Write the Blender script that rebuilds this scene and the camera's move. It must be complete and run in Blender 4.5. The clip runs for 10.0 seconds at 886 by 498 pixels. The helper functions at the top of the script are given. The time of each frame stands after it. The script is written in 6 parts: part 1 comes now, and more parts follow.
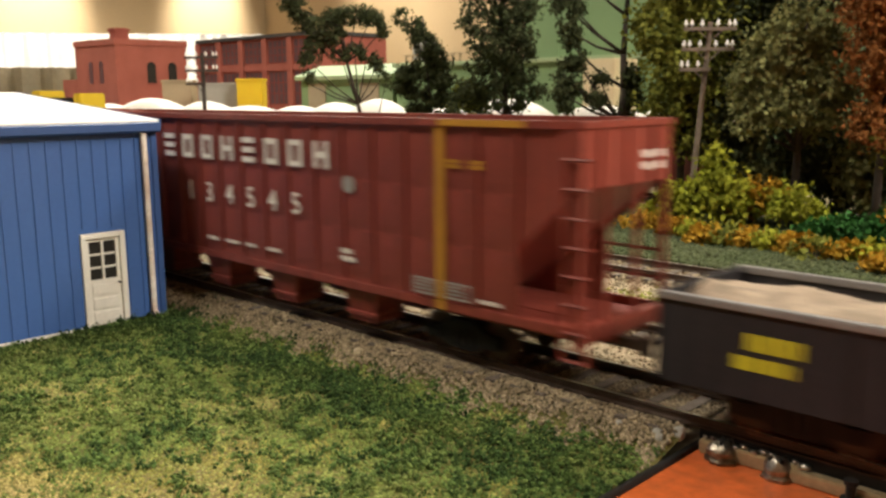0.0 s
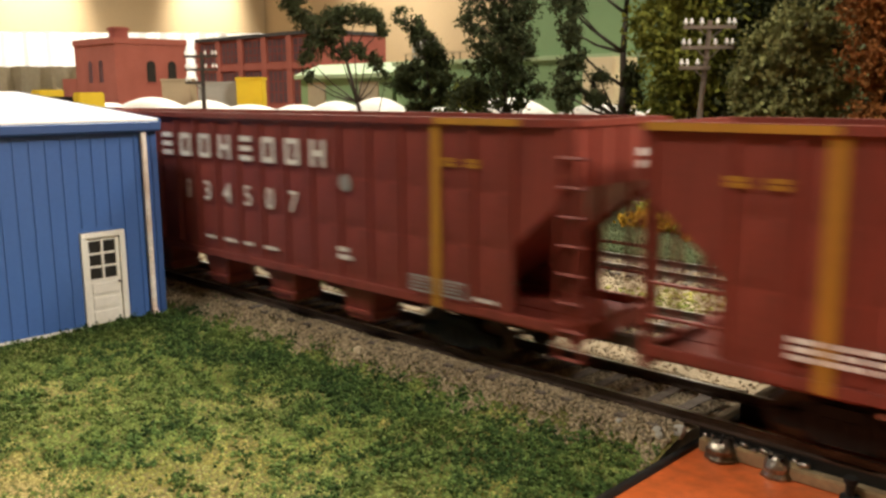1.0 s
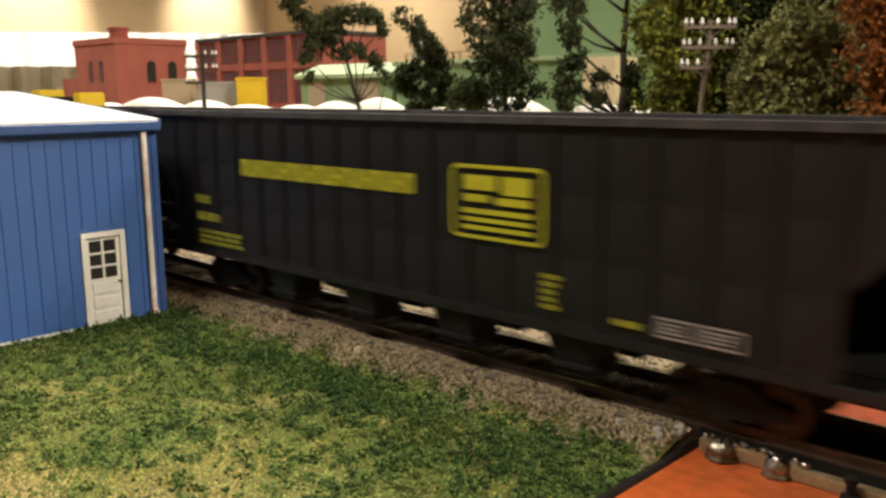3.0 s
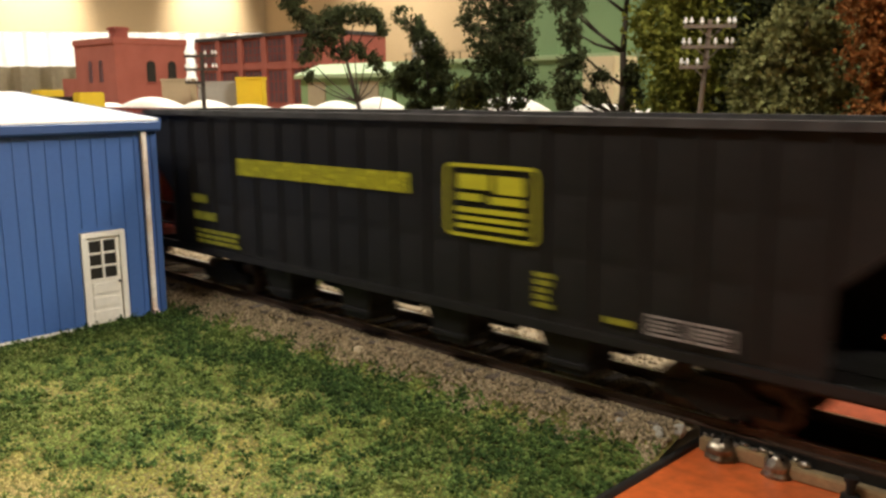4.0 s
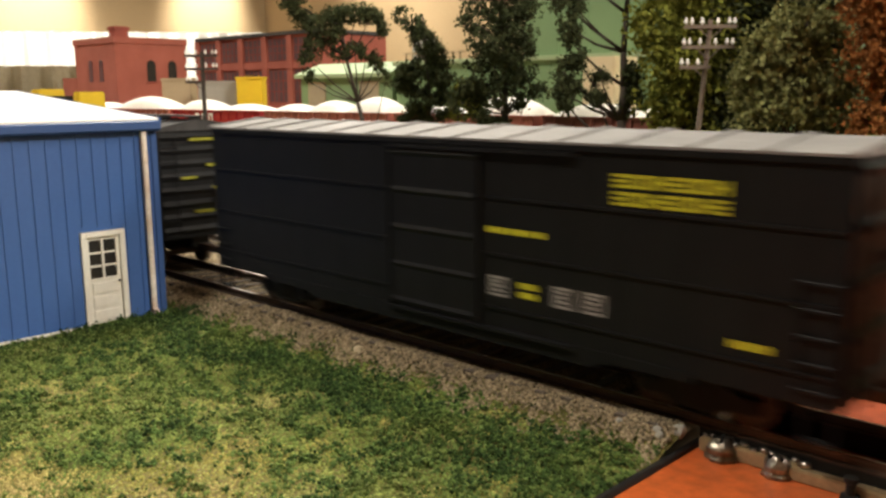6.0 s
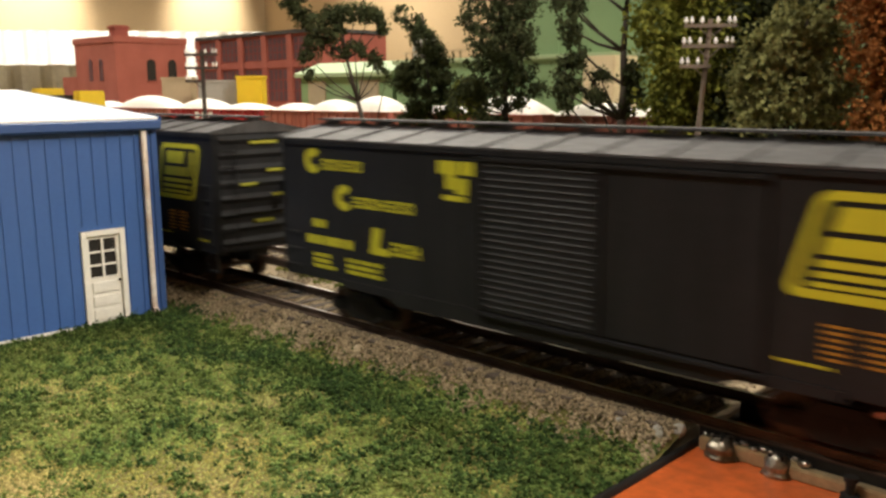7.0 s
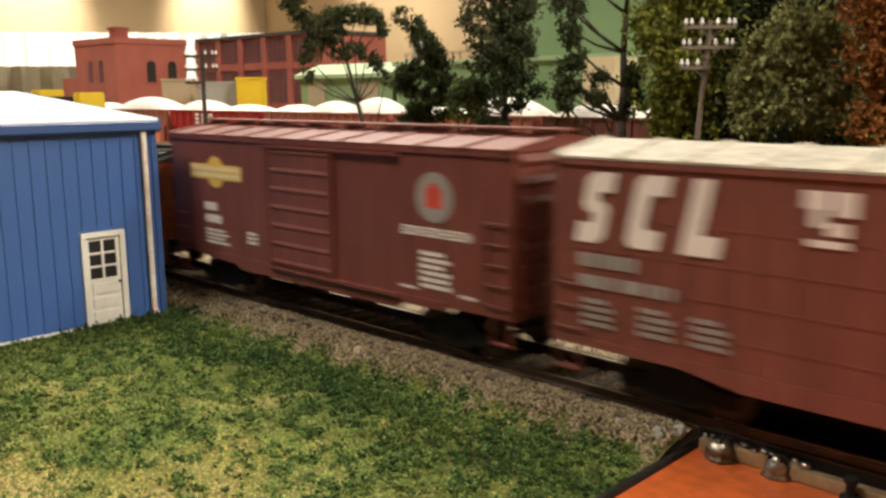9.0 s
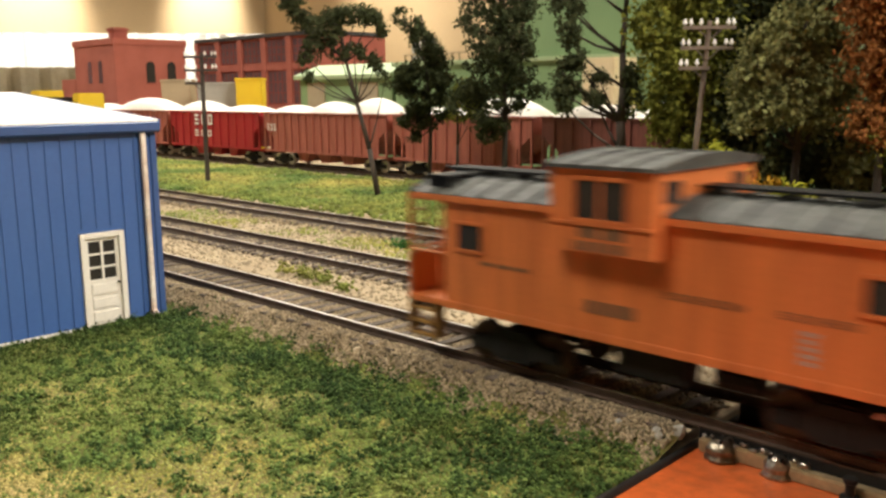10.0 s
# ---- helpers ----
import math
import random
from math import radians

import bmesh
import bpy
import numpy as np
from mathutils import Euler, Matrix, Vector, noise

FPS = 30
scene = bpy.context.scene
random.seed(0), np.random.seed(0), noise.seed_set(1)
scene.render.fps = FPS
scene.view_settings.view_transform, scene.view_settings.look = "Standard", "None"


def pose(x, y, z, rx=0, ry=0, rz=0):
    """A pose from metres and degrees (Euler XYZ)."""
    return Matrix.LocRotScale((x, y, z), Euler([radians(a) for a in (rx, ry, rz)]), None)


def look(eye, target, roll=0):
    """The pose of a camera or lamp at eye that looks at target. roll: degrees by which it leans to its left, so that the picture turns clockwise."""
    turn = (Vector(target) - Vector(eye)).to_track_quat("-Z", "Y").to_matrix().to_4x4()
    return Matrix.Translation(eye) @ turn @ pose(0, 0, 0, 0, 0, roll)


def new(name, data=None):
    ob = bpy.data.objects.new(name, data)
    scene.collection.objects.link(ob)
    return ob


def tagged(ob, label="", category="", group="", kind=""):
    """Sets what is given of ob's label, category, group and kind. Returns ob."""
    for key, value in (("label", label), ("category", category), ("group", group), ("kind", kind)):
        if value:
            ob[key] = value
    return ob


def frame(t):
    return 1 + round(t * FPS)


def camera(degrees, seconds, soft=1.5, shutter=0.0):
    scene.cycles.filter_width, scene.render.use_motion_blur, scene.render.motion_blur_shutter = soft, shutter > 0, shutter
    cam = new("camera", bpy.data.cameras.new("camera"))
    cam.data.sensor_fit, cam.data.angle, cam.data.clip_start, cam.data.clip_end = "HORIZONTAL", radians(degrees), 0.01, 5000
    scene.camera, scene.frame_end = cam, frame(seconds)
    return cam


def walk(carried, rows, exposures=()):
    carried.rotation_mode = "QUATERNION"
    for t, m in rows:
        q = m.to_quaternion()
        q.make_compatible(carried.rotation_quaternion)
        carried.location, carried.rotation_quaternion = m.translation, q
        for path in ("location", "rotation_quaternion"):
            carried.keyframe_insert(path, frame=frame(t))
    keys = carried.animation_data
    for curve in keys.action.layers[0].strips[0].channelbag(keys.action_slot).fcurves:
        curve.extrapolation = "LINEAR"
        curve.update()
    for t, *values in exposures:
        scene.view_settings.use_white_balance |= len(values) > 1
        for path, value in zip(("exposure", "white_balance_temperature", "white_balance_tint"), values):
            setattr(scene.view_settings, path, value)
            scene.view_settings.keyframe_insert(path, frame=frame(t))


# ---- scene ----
EYE = (0.0, -0.15905, 0.06208)
cam = camera(53.9, 10.0, soft=2.7, shutter=0.42)
walk(cam, [
    (0.0, look(EYE, (-0.68558, 0.54736, -0.11389), -0.345)),
    (0.5, look(EYE, (-0.68540, 0.54745, -0.11422), -0.395)),
    (1.0, look(EYE, (-0.68526, 0.54729, -0.11541), -0.411)),
    (1.5, look(EYE, (-0.68527, 0.54698, -0.11657), -0.449)),
    (2.0, look(EYE, (-0.68569, 0.54676, -0.11587), -0.491)),
    (2.5, look(EYE, (-0.68550, 0.54706, -0.11541), -0.408)),
    (4.0, look(EYE, (-0.68533, 0.54710, -0.11591), -0.471)),
    (4.5, look(EYE, (-0.68530, 0.54695, -0.11659), -0.382)),
    (5.0, look(EYE, (-0.68548, 0.54695, -0.11594), -0.555)),
    (5.5, look(EYE, (-0.68552, 0.54707, -0.11529), -0.445)),
    (7.0, look(EYE, (-0.68525, 0.54689, -0.11703), -0.394)),
    (7.5, look(EYE, (-0.68525, 0.54689, -0.11702), -0.395)),
    (8.0, look(EYE, (-0.68542, 0.54686, -0.11648), -0.425)),
    (8.5, look(EYE, (-0.68562, 0.54675, -0.11615), -0.468)),
    (9.0, look(EYE, (-0.68536, 0.54718, -0.11548), -0.400)),
    (9.5, look(EYE, (-0.68524, 0.54709, -0.11631), -0.375)),
    (10.0, look(EYE, (-0.68502, 0.54766, -0.11485), -0.437)),
], [(0.0, 0.36), (9.2, 0.36), (9.8, 0.46), (10.0, 0.5)])

# ---- light: a hall lit by warm ceiling panels ----
world = bpy.data.worlds.new("hall_dark")
scene.world = world
world.use_nodes = True
world.node_tree.nodes["Background"].inputs[0].default_value = (1.0, 0.84, 0.62, 1)
world.node_tree.nodes["Background"].inputs[1].default_value = 0.05

WARM = (1.0, 0.93, 0.80)


def panel_light(name, x, y, z, sx, sy, watts):
    data = bpy.data.lights.new(name, "AREA")
    data.shape, data.size, data.size_y, data.energy, data.color = "RECTANGLE", sx, sy, watts, WARM
    ob = new(name, data)
    ob.matrix_world = pose(x, y, z)
    return ob


def wash_light(name, eye, target, watts, angle):
    data = bpy.data.lights.new(name, "SPOT")
    data.energy, data.color, data.spot_size, data.spot_blend, data.shadow_soft_size = watts, WARM, radians(angle), 0.9, 0.08
    ob = new(name, data)
    ob.matrix_world = look(eye, target)
    return ob


# Unseen overhead lamps; the one at x 3.6 is added to brighten the shed's wall.
LAMPS = ((-0.9, -1.4, 46), (3.6, 0.1, 192), (1.9, 1.9, 60), (-1.8, 1.4, 80), (-3.6, -0.7, 32), (-3.9, 2.7, 30))
for lx, ly, watts in LAMPS:
    panel_light("ceiling_lamp", lx, ly, 2.45, 1.2, 0.6, watts)

# ---- materials ----


def mat(name, base, rough=0.6, metal=0.0, vary=0.25, scale=60.0, fine=900.0, bump=0.15, tint=None, island=0.0, rand=0.0, spec=0.5, depth=0.0004, streak=0.0):
    """Base colour with coarse stains and fine grain, and a little relief. tint: the second colour of the stains."""
    m = bpy.data.materials.new(name)
    m.use_nodes = True
    nt = m.node_tree
    b = nt.nodes["Principled BSDF"]
    tc = nt.nodes.new("ShaderNodeTexCoord")
    n1 = nt.nodes.new("ShaderNodeTexNoise")
    n1.inputs["Scale"].default_value, n1.inputs["Detail"].default_value = scale, 5
    n2 = nt.nodes.new("ShaderNodeTexNoise")
    n2.inputs["Scale"].default_value, n2.inputs["Detail"].default_value = fine, 3
    for n in (n1, n2):
        nt.links.new(tc.outputs["Object"], n.inputs["Vector"])
    t = tint or tuple(c * 0.55 for c in base)
    ramp = nt.nodes.new("ShaderNodeMapRange")
    ramp.inputs[1].default_value, ramp.inputs[2].default_value = 0.35, 0.68
    nt.links.new(n1.outputs[0], ramp.inputs[0])
    mul = nt.nodes.new("ShaderNodeMath")
    mul.operation = "MULTIPLY"
    mul.inputs[1].default_value = min(1.0, vary * 2)
    nt.links.new(ramp.outputs[0], mul.inputs[0])
    mix = nt.nodes.new("ShaderNodeMix")
    mix.data_type = "RGBA"
    mix.inputs[6].default_value, mix.inputs[7].default_value = (*base, 1), (*t, 1)
    nt.links.new(mul.outputs[0], mix.inputs[0])
    hsv = nt.nodes.new("ShaderNodeHueSaturation")
    nt.links.new(mix.outputs[2], hsv.inputs["Color"])
    val = nt.nodes.new("ShaderNodeMapRange")
    val.inputs[1].default_value, val.inputs[2].default_value = 0.25, 0.75
    val.inputs[3].default_value, val.inputs[4].default_value = 1 - vary * 0.6, 1 + vary * 0.6
    nt.links.new(n2.outputs[0], val.inputs[0])
    out = val.outputs[0]
    if island or rand:
        src = nt.nodes.new("ShaderNodeNewGeometry").outputs["Random Per Island"] if island else nt.nodes.new("ShaderNodeObjectInfo").outputs["Random"]
        r = nt.nodes.new("ShaderNodeMapRange")
        a = island or rand
        r.inputs[3].default_value, r.inputs[4].default_value = 1 - a, 1 + a
        nt.links.new(src, r.inputs[0])
        mm = nt.nodes.new("ShaderNodeMath")
        mm.operation = "MULTIPLY"
        nt.links.new(out, mm.inputs[0])
        nt.links.new(r.outputs[0], mm.inputs[1])
        out = mm.outputs[0]
    if streak:
        mp = nt.nodes.new("ShaderNodeMapping")
        mp.inputs["Scale"].default_value = (1.0, 1.0, 0.06)
        nt.links.new(tc.outputs["Object"], mp.inputs["Vector"])
        n3 = nt.nodes.new("ShaderNodeTexNoise")
        n3.inputs["Scale"].default_value, n3.inputs["Detail"].default_value = 420.0, 4
        nt.links.new(mp.outputs[0], n3.inputs["Vector"])
        sr = nt.nodes.new("ShaderNodeMapRange")
        sr.inputs[1].default_value, sr.inputs[2].default_value = 0.35, 0.7
        sr.inputs[3].default_value, sr.inputs[4].default_value = 1 + streak * 0.5, 1 - streak
        nt.links.new(n3.outputs[0], sr.inputs[0])
        sm = nt.nodes.new("ShaderNodeMath")
        sm.operation = "MULTIPLY"
        nt.links.new(out, sm.inputs[0])
        nt.links.new(sr.outputs[0], sm.inputs[1])
        out = sm.outputs[0]
    nt.links.new(out, hsv.inputs["Value"])
    nt.links.new(hsv.outputs[0], b.inputs["Base Color"])
    rr = nt.nodes.new("ShaderNodeMapRange")
    rr.inputs[3].default_value, rr.inputs[4].default_value = max(0.05, rough - 0.12), min(1, rough + 0.12)
    nt.links.new(n1.outputs[0], rr.inputs[0])
    nt.links.new(rr.outputs[0], b.inputs["Roughness"])
    b.inputs["Metallic"].default_value = metal
    b.inputs["Specular IOR Level"].default_value = spec
    if bump:
        bp = nt.nodes.new("ShaderNodeBump")
        bp.inputs["Strength"].default_value, bp.inputs["Distance"].default_value = bump, depth
        nt.links.new(n2.outputs[0], bp.inputs["Height"])
        nt.links.new(bp.outputs[0], b.inputs["Normal"])
    return m


def patch_mat(name, colours, scale, fine, island=0.25, rough=0.95, bump=0.6):
    """Patches of several colours, as scattered turf has."""
    m = mat(name, colours[0], rough, vary=0.3, scale=scale, fine=fine, bump=bump, island=island, spec=0.15)
    nt = m.node_tree
    mix = next(n for n in nt.nodes if n.bl_idname == "ShaderNodeMix")
    n1 = next(n for n in nt.nodes if n.bl_idname == "ShaderNodeTexNoise")
    cr = nt.nodes.new("ShaderNodeValToRGB")
    while len(cr.color_ramp.elements) < len(colours):
        cr.color_ramp.elements.new(0.5)
    for i, c in enumerate(colours):
        cr.color_ramp.elements[i].position = 0.34 + 0.34 * i / (len(colours) - 1)
        cr.color_ramp.elements[i].color = (*c, 1)
    nt.links.new(n1.outputs[0], cr.inputs[0])
    hsv = next(n for n in nt.nodes if n.bl_idname == "ShaderNodeHueSaturation")
    nt.links.remove(mix.outputs[2].links[0])
    nt.links.new(cr.outputs[0], hsv.inputs["Color"])
    return m


OXIDE = mat("oxide_red_paint", (0.235, 0.045, 0.030), 0.5, vary=0.16, scale=45, bump=0.05, streak=0.28)
OXIDE2 = mat("weathered_oxide_paint", (0.21, 0.065, 0.048), 0.55, vary=0.16, scale=50, bump=0.05, streak=0.28)
BROWN = mat("box_car_brown_paint", (0.185, 0.050, 0.036), 0.5, vary=0.14, scale=50, bump=0.05, streak=0.28)
BLACK = mat("black_car_paint", (0.0085, 0.0085, 0.009), 0.5, vary=0.25, scale=50, bump=0.05, streak=0.28, spec=0.18)
COAL = mat("coal_black_paint", (0.019, 0.018, 0.018), 0.5, vary=0.25, scale=50, bump=0.05, streak=0.28, spec=0.22)
SLATE = mat("dark_slate_paint", (0.0175, 0.0175, 0.019), 0.5, vary=0.25, scale=50, bump=0.05, streak=0.28, spec=0.18)
CHARCOAL = mat("charcoal_paint", (0.028, 0.026, 0.029), 0.55, vary=0.25, scale=50, bump=0.05, streak=0.28, spec=0.18)
GREYROOF = mat("grey_roof_paint", (0.20, 0.19, 0.185), 0.5, vary=0.3, scale=70, bump=0.05)
ROOF_AND_GLINT = mat("dark_roof_and_rim_glint", (0.075, 0.073, 0.075), 0.5, vary=0.25, scale=70, bump=0.05, streak=0.4, spec=0.18)
PALEROOF = mat("pale_galvanised_roof", (0.45, 0.41, 0.33), 0.45, vary=0.15, scale=90, bump=0.05, tint=(0.40, 0.35, 0.27), streak=0.4)
ORANGE = mat("caboose_orange_paint", (0.55, 0.155, 0.040), 0.5, vary=0.14, scale=60, bump=0.05, tint=(0.40, 0.10, 0.03), streak=0.28)
CABROOF = mat("weathered_caboose_roof", (0.062, 0.066, 0.058), 0.7, vary=0.6, scale=110, bump=0.1, tint=(0.03, 0.03, 0.03), streak=0.4)
WHITEINK = mat("white_lettering", (0.84, 0.79, 0.73), 0.6, vary=0.10, scale=150, bump=0)
YELLOWINK = mat("yellow_lettering", (0.55, 0.53, 0.02), 0.6, vary=0.12, scale=150, bump=0)
DULLYELLOW = mat("dull_yellow_lettering", (0.34, 0.335, 0.025), 0.6, vary=0.15, scale=150, bump=0)
GOLDINK = mat("gold_emblem", (0.78, 0.50, 0.10), 0.6, vary=0.1, scale=150, bump=0)
CREAM = mat("cream_plaster", (0.72, 0.60, 0.38), 0.8, vary=0.12, scale=60, bump=0.1)
OCHRE = mat("ochre_stripe_paint", (0.50, 0.245, 0.02), 0.6, vary=0.12, scale=150, bump=0)
GREYINK = mat("grey_lettering", (0.33, 0.31, 0.29), 0.6, vary=0.12, scale=150, bump=0)
REDINK = mat("red_emblem", (0.62, 0.07, 0.05), 0.6, vary=0.1, scale=150, bump=0)
CREAMINK = mat("cream_emblem", (0.80, 0.66, 0.36), 0.6, vary=0.1, scale=150, bump=0)
DARKINK = mat("faded_dark_lettering", (0.16, 0.075, 0.035), 0.6, vary=0.2, scale=150, bump=0)
TRUCK = mat("black_plastic", (0.015, 0.014, 0.013), 0.55, vary=0.3, scale=90, bump=0.1, spec=0.18)
STEEL = mat("polished_steel", (0.66, 0.63, 0.58), 0.36, 1.0, vary=0.15, scale=120, bump=0.03)
RAILSIDE = mat("rail_rust_and_wheel_shade", (0.085, 0.055, 0.038), 0.6, 0.4, vary=0.3, scale=200, bump=0.1)
TIE = mat("weathered_tie", (0.115, 0.088, 0.066), 0.9, vary=0.35, scale=250, fine=2500, bump=0.4, rand=0.22)
BALLAST = mat("grey_tan_ballast", (0.275, 0.215, 0.135), 0.95, vary=0.25, scale=30, fine=1800, bump=0.5, island=0.6, spec=0.2, tint=(0.165, 0.13, 0.088))
BALLASTBED = mat("ballast_bed", (0.24, 0.185, 0.13), 0.95, vary=0.4, scale=40, fine=1500, bump=1.0, spec=0.2, depth=0.001)
DIRT = mat("sandy_soil", (0.40, 0.325, 0.215), 0.95, vary=0.35, scale=22, fine=900, bump=0.9, spec=0.15, tint=(0.30, 0.23, 0.15), depth=0.001)
SAND = mat("pale_sand_grains", (0.37, 0.30, 0.20), 0.95, vary=0.25, scale=25, fine=1500, bump=0.4, island=0.4, spec=0.15)
TURF = patch_mat("fine_turf", [(0.085, 0.10, 0.024), (0.14, 0.14, 0.036), (0.19, 0.16, 0.055), (0.23, 0.18, 0.08)], 30, 1300)
CLUMP = patch_mat("coarse_green_turf", [(0.024, 0.050, 0.015), (0.040, 0.072, 0.018), (0.072, 0.105, 0.022)], 40, 1500, island=0.5)
FINETURF = patch_mat("light_turf_flakes", [(0.100, 0.150, 0.034), (0.170, 0.208, 0.052), (0.265, 0.262, 0.085)], 30, 1500, island=0.5)
MIDTURF = patch_mat("mid_green_turf", [(0.062, 0.110, 0.030), (0.108, 0.160, 0.042), (0.180, 0.210, 0.062)], 40, 1500, island=0.45)
DRYTURF = patch_mat("dry_tan_turf", [(0.168, 0.179, 0.040), (0.263, 0.241, 0.065), (0.392, 0.308, 0.129)], 40, 1500, island=0.35)
FARGRASS = patch_mat("strip_grass", [(0.065, 0.115, 0.024), (0.16, 0.185, 0.042), (0.28, 0.25, 0.065)], 18, 800, island=0.4)
BLUE = mat("blue_siding", (0.048, 0.118, 0.335), 0.45, vary=0.10, scale=35, bump=0.05, tint=(0.04, 0.098, 0.285))
BLUEDARK = mat("dark_blue_trim", (0.038, 0.088, 0.25), 0.45, vary=0.10, scale=35, bump=0.05)
WHITEROOF = mat("white_roof", (0.86, 0.85, 0.83), 0.5, vary=0.05, scale=35, bump=0.05)
WHITE = mat("white_door_paint", (0.78, 0.75, 0.68), 0.5, vary=0.10, scale=120, bump=0.05)
RUSTWHITE = mat("rust_streaked_white", (0.84, 0.81, 0.75), 0.5, vary=0.28, scale=120, bump=0.05, tint=(0.42, 0.17, 0.05), streak=0.20)
DARKGLASS = mat("dark_glass", (0.03, 0.028, 0.026), 0.12, vary=0.2, scale=100, bump=0)
BRICK = mat("model_brick", (0.35, 0.10, 0.070), 0.85, vary=0.2, scale=30, fine=700, bump=0.4)
BRICKDARK = mat("dark_model_brick", (0.30, 0.075, 0.055), 0.85, vary=0.25, scale=30, fine=700, bump=0.4)
PANE = mat("dusty_purple_panes", (0.115, 0.060, 0.070), 0.35, vary=0.3, scale=40, bump=0.05)
GREEN = mat("pale_green_siding", (0.215, 0.345, 0.165), 0.7, vary=0.12, scale=20, bump=0.1)
GREENTRIM = mat("light_green_trim", (0.36, 0.47, 0.27), 0.7, vary=0.12, scale=20, bump=0.1)
TAN = mat("tan_wall_paint", (0.40, 0.29, 0.16), 0.8, vary=0.08, scale=1.2, fine=60, bump=0.1)
DRAPE = mat("white_cloth", (0.85, 0.83, 0.78), 0.9, vary=0.05, scale=3, fine=90, bump=0.1)
BEIGE = mat("beige_cloth", (0.40, 0.34, 0.23), 0.9, vary=0.15, scale=6, fine=90, bump=0.1)
YELLOW = mat("yellow_plastic", (0.75, 0.52, 0.02), 0.5, vary=0.1, scale=60, bump=0.05)
GREYBOX = mat("grey_concrete", (0.34, 0.33, 0.29), 0.8, vary=0.15, scale=60, bump=0.1)
TANBOX = mat("tan_plaster", (0.40, 0.31, 0.19), 0.8, vary=0.15, scale=60, bump=0.1)
LOAD = mat("white_stone_load", (0.86, 0.83, 0.76), 0.9, vary=0.1, scale=200, fine=1200, bump=0.5)
GRAVEL = mat("gravel_load", (0.27, 0.205, 0.145), 0.95, vary=0.5, scale=150, fine=1200, bump=0.7, island=0.4)
FARRED = mat("far_car_red", (0.41, 0.125, 0.088), 0.6, vary=0.15, scale=50, bump=0.05, streak=0.28)
BRIGHTRED = mat("far_car_crimson", (0.40, 0.025, 0.030), 0.5, vary=0.12, scale=50, bump=0.05)
POLEWOOD = mat("grey_pole_wood", (0.20, 0.155, 0.12), 0.8, vary=0.25, scale=120, bump=0.2)
POLEDARK = mat("dark_pole_wood", (0.065, 0.05, 0.042), 0.8, vary=0.25, scale=120, bump=0.2)
INSUL = mat("pale_insulator", (0.80, 0.78, 0.74), 0.3, vary=0.05, scale=200, bump=0)
BARK = mat("dark_bark", (0.060, 0.045, 0.034), 0.9, vary=0.3, scale=150, fine=900, bump=0.5)
LEAFDARK = mat("dark_foam_leaves", (0.068, 0.078, 0.036), 0.95, vary=0.3, scale=45, bump=0, island=0.34, spec=0.1, tint=(0.045, 0.062, 0.026))
LEAFOLIVE = mat("olive_foam_leaves", (0.165, 0.180, 0.034), 0.95, vary=0.3, scale=45, bump=0, island=0.34, spec=0.1, tint=(0.25, 0.25, 0.045))
LEAFLIME = mat("yellow_green_leaves", (0.24, 0.27, 0.028), 0.95, vary=0.3, scale=45, bump=0, island=0.45, spec=0.1, tint=(0.40, 0.37, 0.04))
LEAFGREY = mat("grey_green_leaves", (0.20, 0.21, 0.085), 0.95, vary=0.3, scale=45, bump=0, island=0.34, spec=0.1, tint=(0.25, 0.25, 0.10))
LEAFRUST = mat("rust_leaves", (0.29, 0.118, 0.034), 0.95, vary=0.3, scale=45, bump=0, island=0.34, spec=0.1, tint=(0.13, 0.055, 0.02))
LEAFGOLD = mat("golden_leaves", (0.46, 0.25, 0.025), 0.95, vary=0.3, scale=70, bump=0, island=0.45, spec=0.1, tint=(0.16, 0.15, 0.02))
LEAFGREEN = mat("bright_green_leaves", (0.035, 0.12, 0.025), 0.95, vary=0.3, scale=70, bump=0, island=0.45, spec=0.1, tint=(0.02, 0.06, 0.02))
BOARD = mat("orange_stained_board", (0.46, 0.100, 0.022), 0.42, vary=0.5, scale=16, fine=420, bump=0.2, tint=(0.25, 0.042, 0.013))
BRASS = mat("dull_brass", (0.40, 0.31, 0.18), 0.45, 0.5, vary=0.3, scale=120, bump=0.1)
NICKEL = mat("dull_nickel", (0.50, 0.46, 0.40), 0.33, 1.0, vary=0.45, scale=260, fine=1500, bump=0.35, tint=(0.16, 0.13, 0.10))
DULLMETAL = mat("tarnished_metal", (0.33, 0.29, 0.23), 0.38, 1.0, vary=0.5, scale=300, fine=1500, bump=0.5, tint=(0.10, 0.075, 0.05))
STEPPAINT = mat("dull_ochre_paint", (0.27, 0.14, 0.032), 0.6, vary=0.3, scale=150, bump=0.05)
BLACKEDGE = mat("black_edge_strip", (0.010, 0.009, 0.008), 0.6, vary=0.2, scale=60, bump=0.1)
TABLE = mat("table_plywood", (0.30, 0.22, 0.14), 0.7, vary=0.2, scale=10, fine=300, bump=0.1)
CARPET = mat("dark_hall_carpet", (0.10, 0.085, 0.075), 0.95, vary=0.2, scale=4, fine=200, bump=0.3)
CEIL = mat("cream_ceiling", (0.62, 0.56, 0.44), 0.9, vary=0.06, scale=2, fine=50, bump=0.1)
GLOW = bpy.data.materials.new("lamp_diffuser")
GLOW.use_nodes = True
GLOW.node_tree.nodes["Principled BSDF"].inputs["Emission Color"].default_value = (*WARM, 1)
GLOW.node_tree.nodes["Principled BSDF"].inputs["Emission Strength"].default_value = 6.0

# ---- mesh helpers; lengths in millimetres ----
MM = 0.001


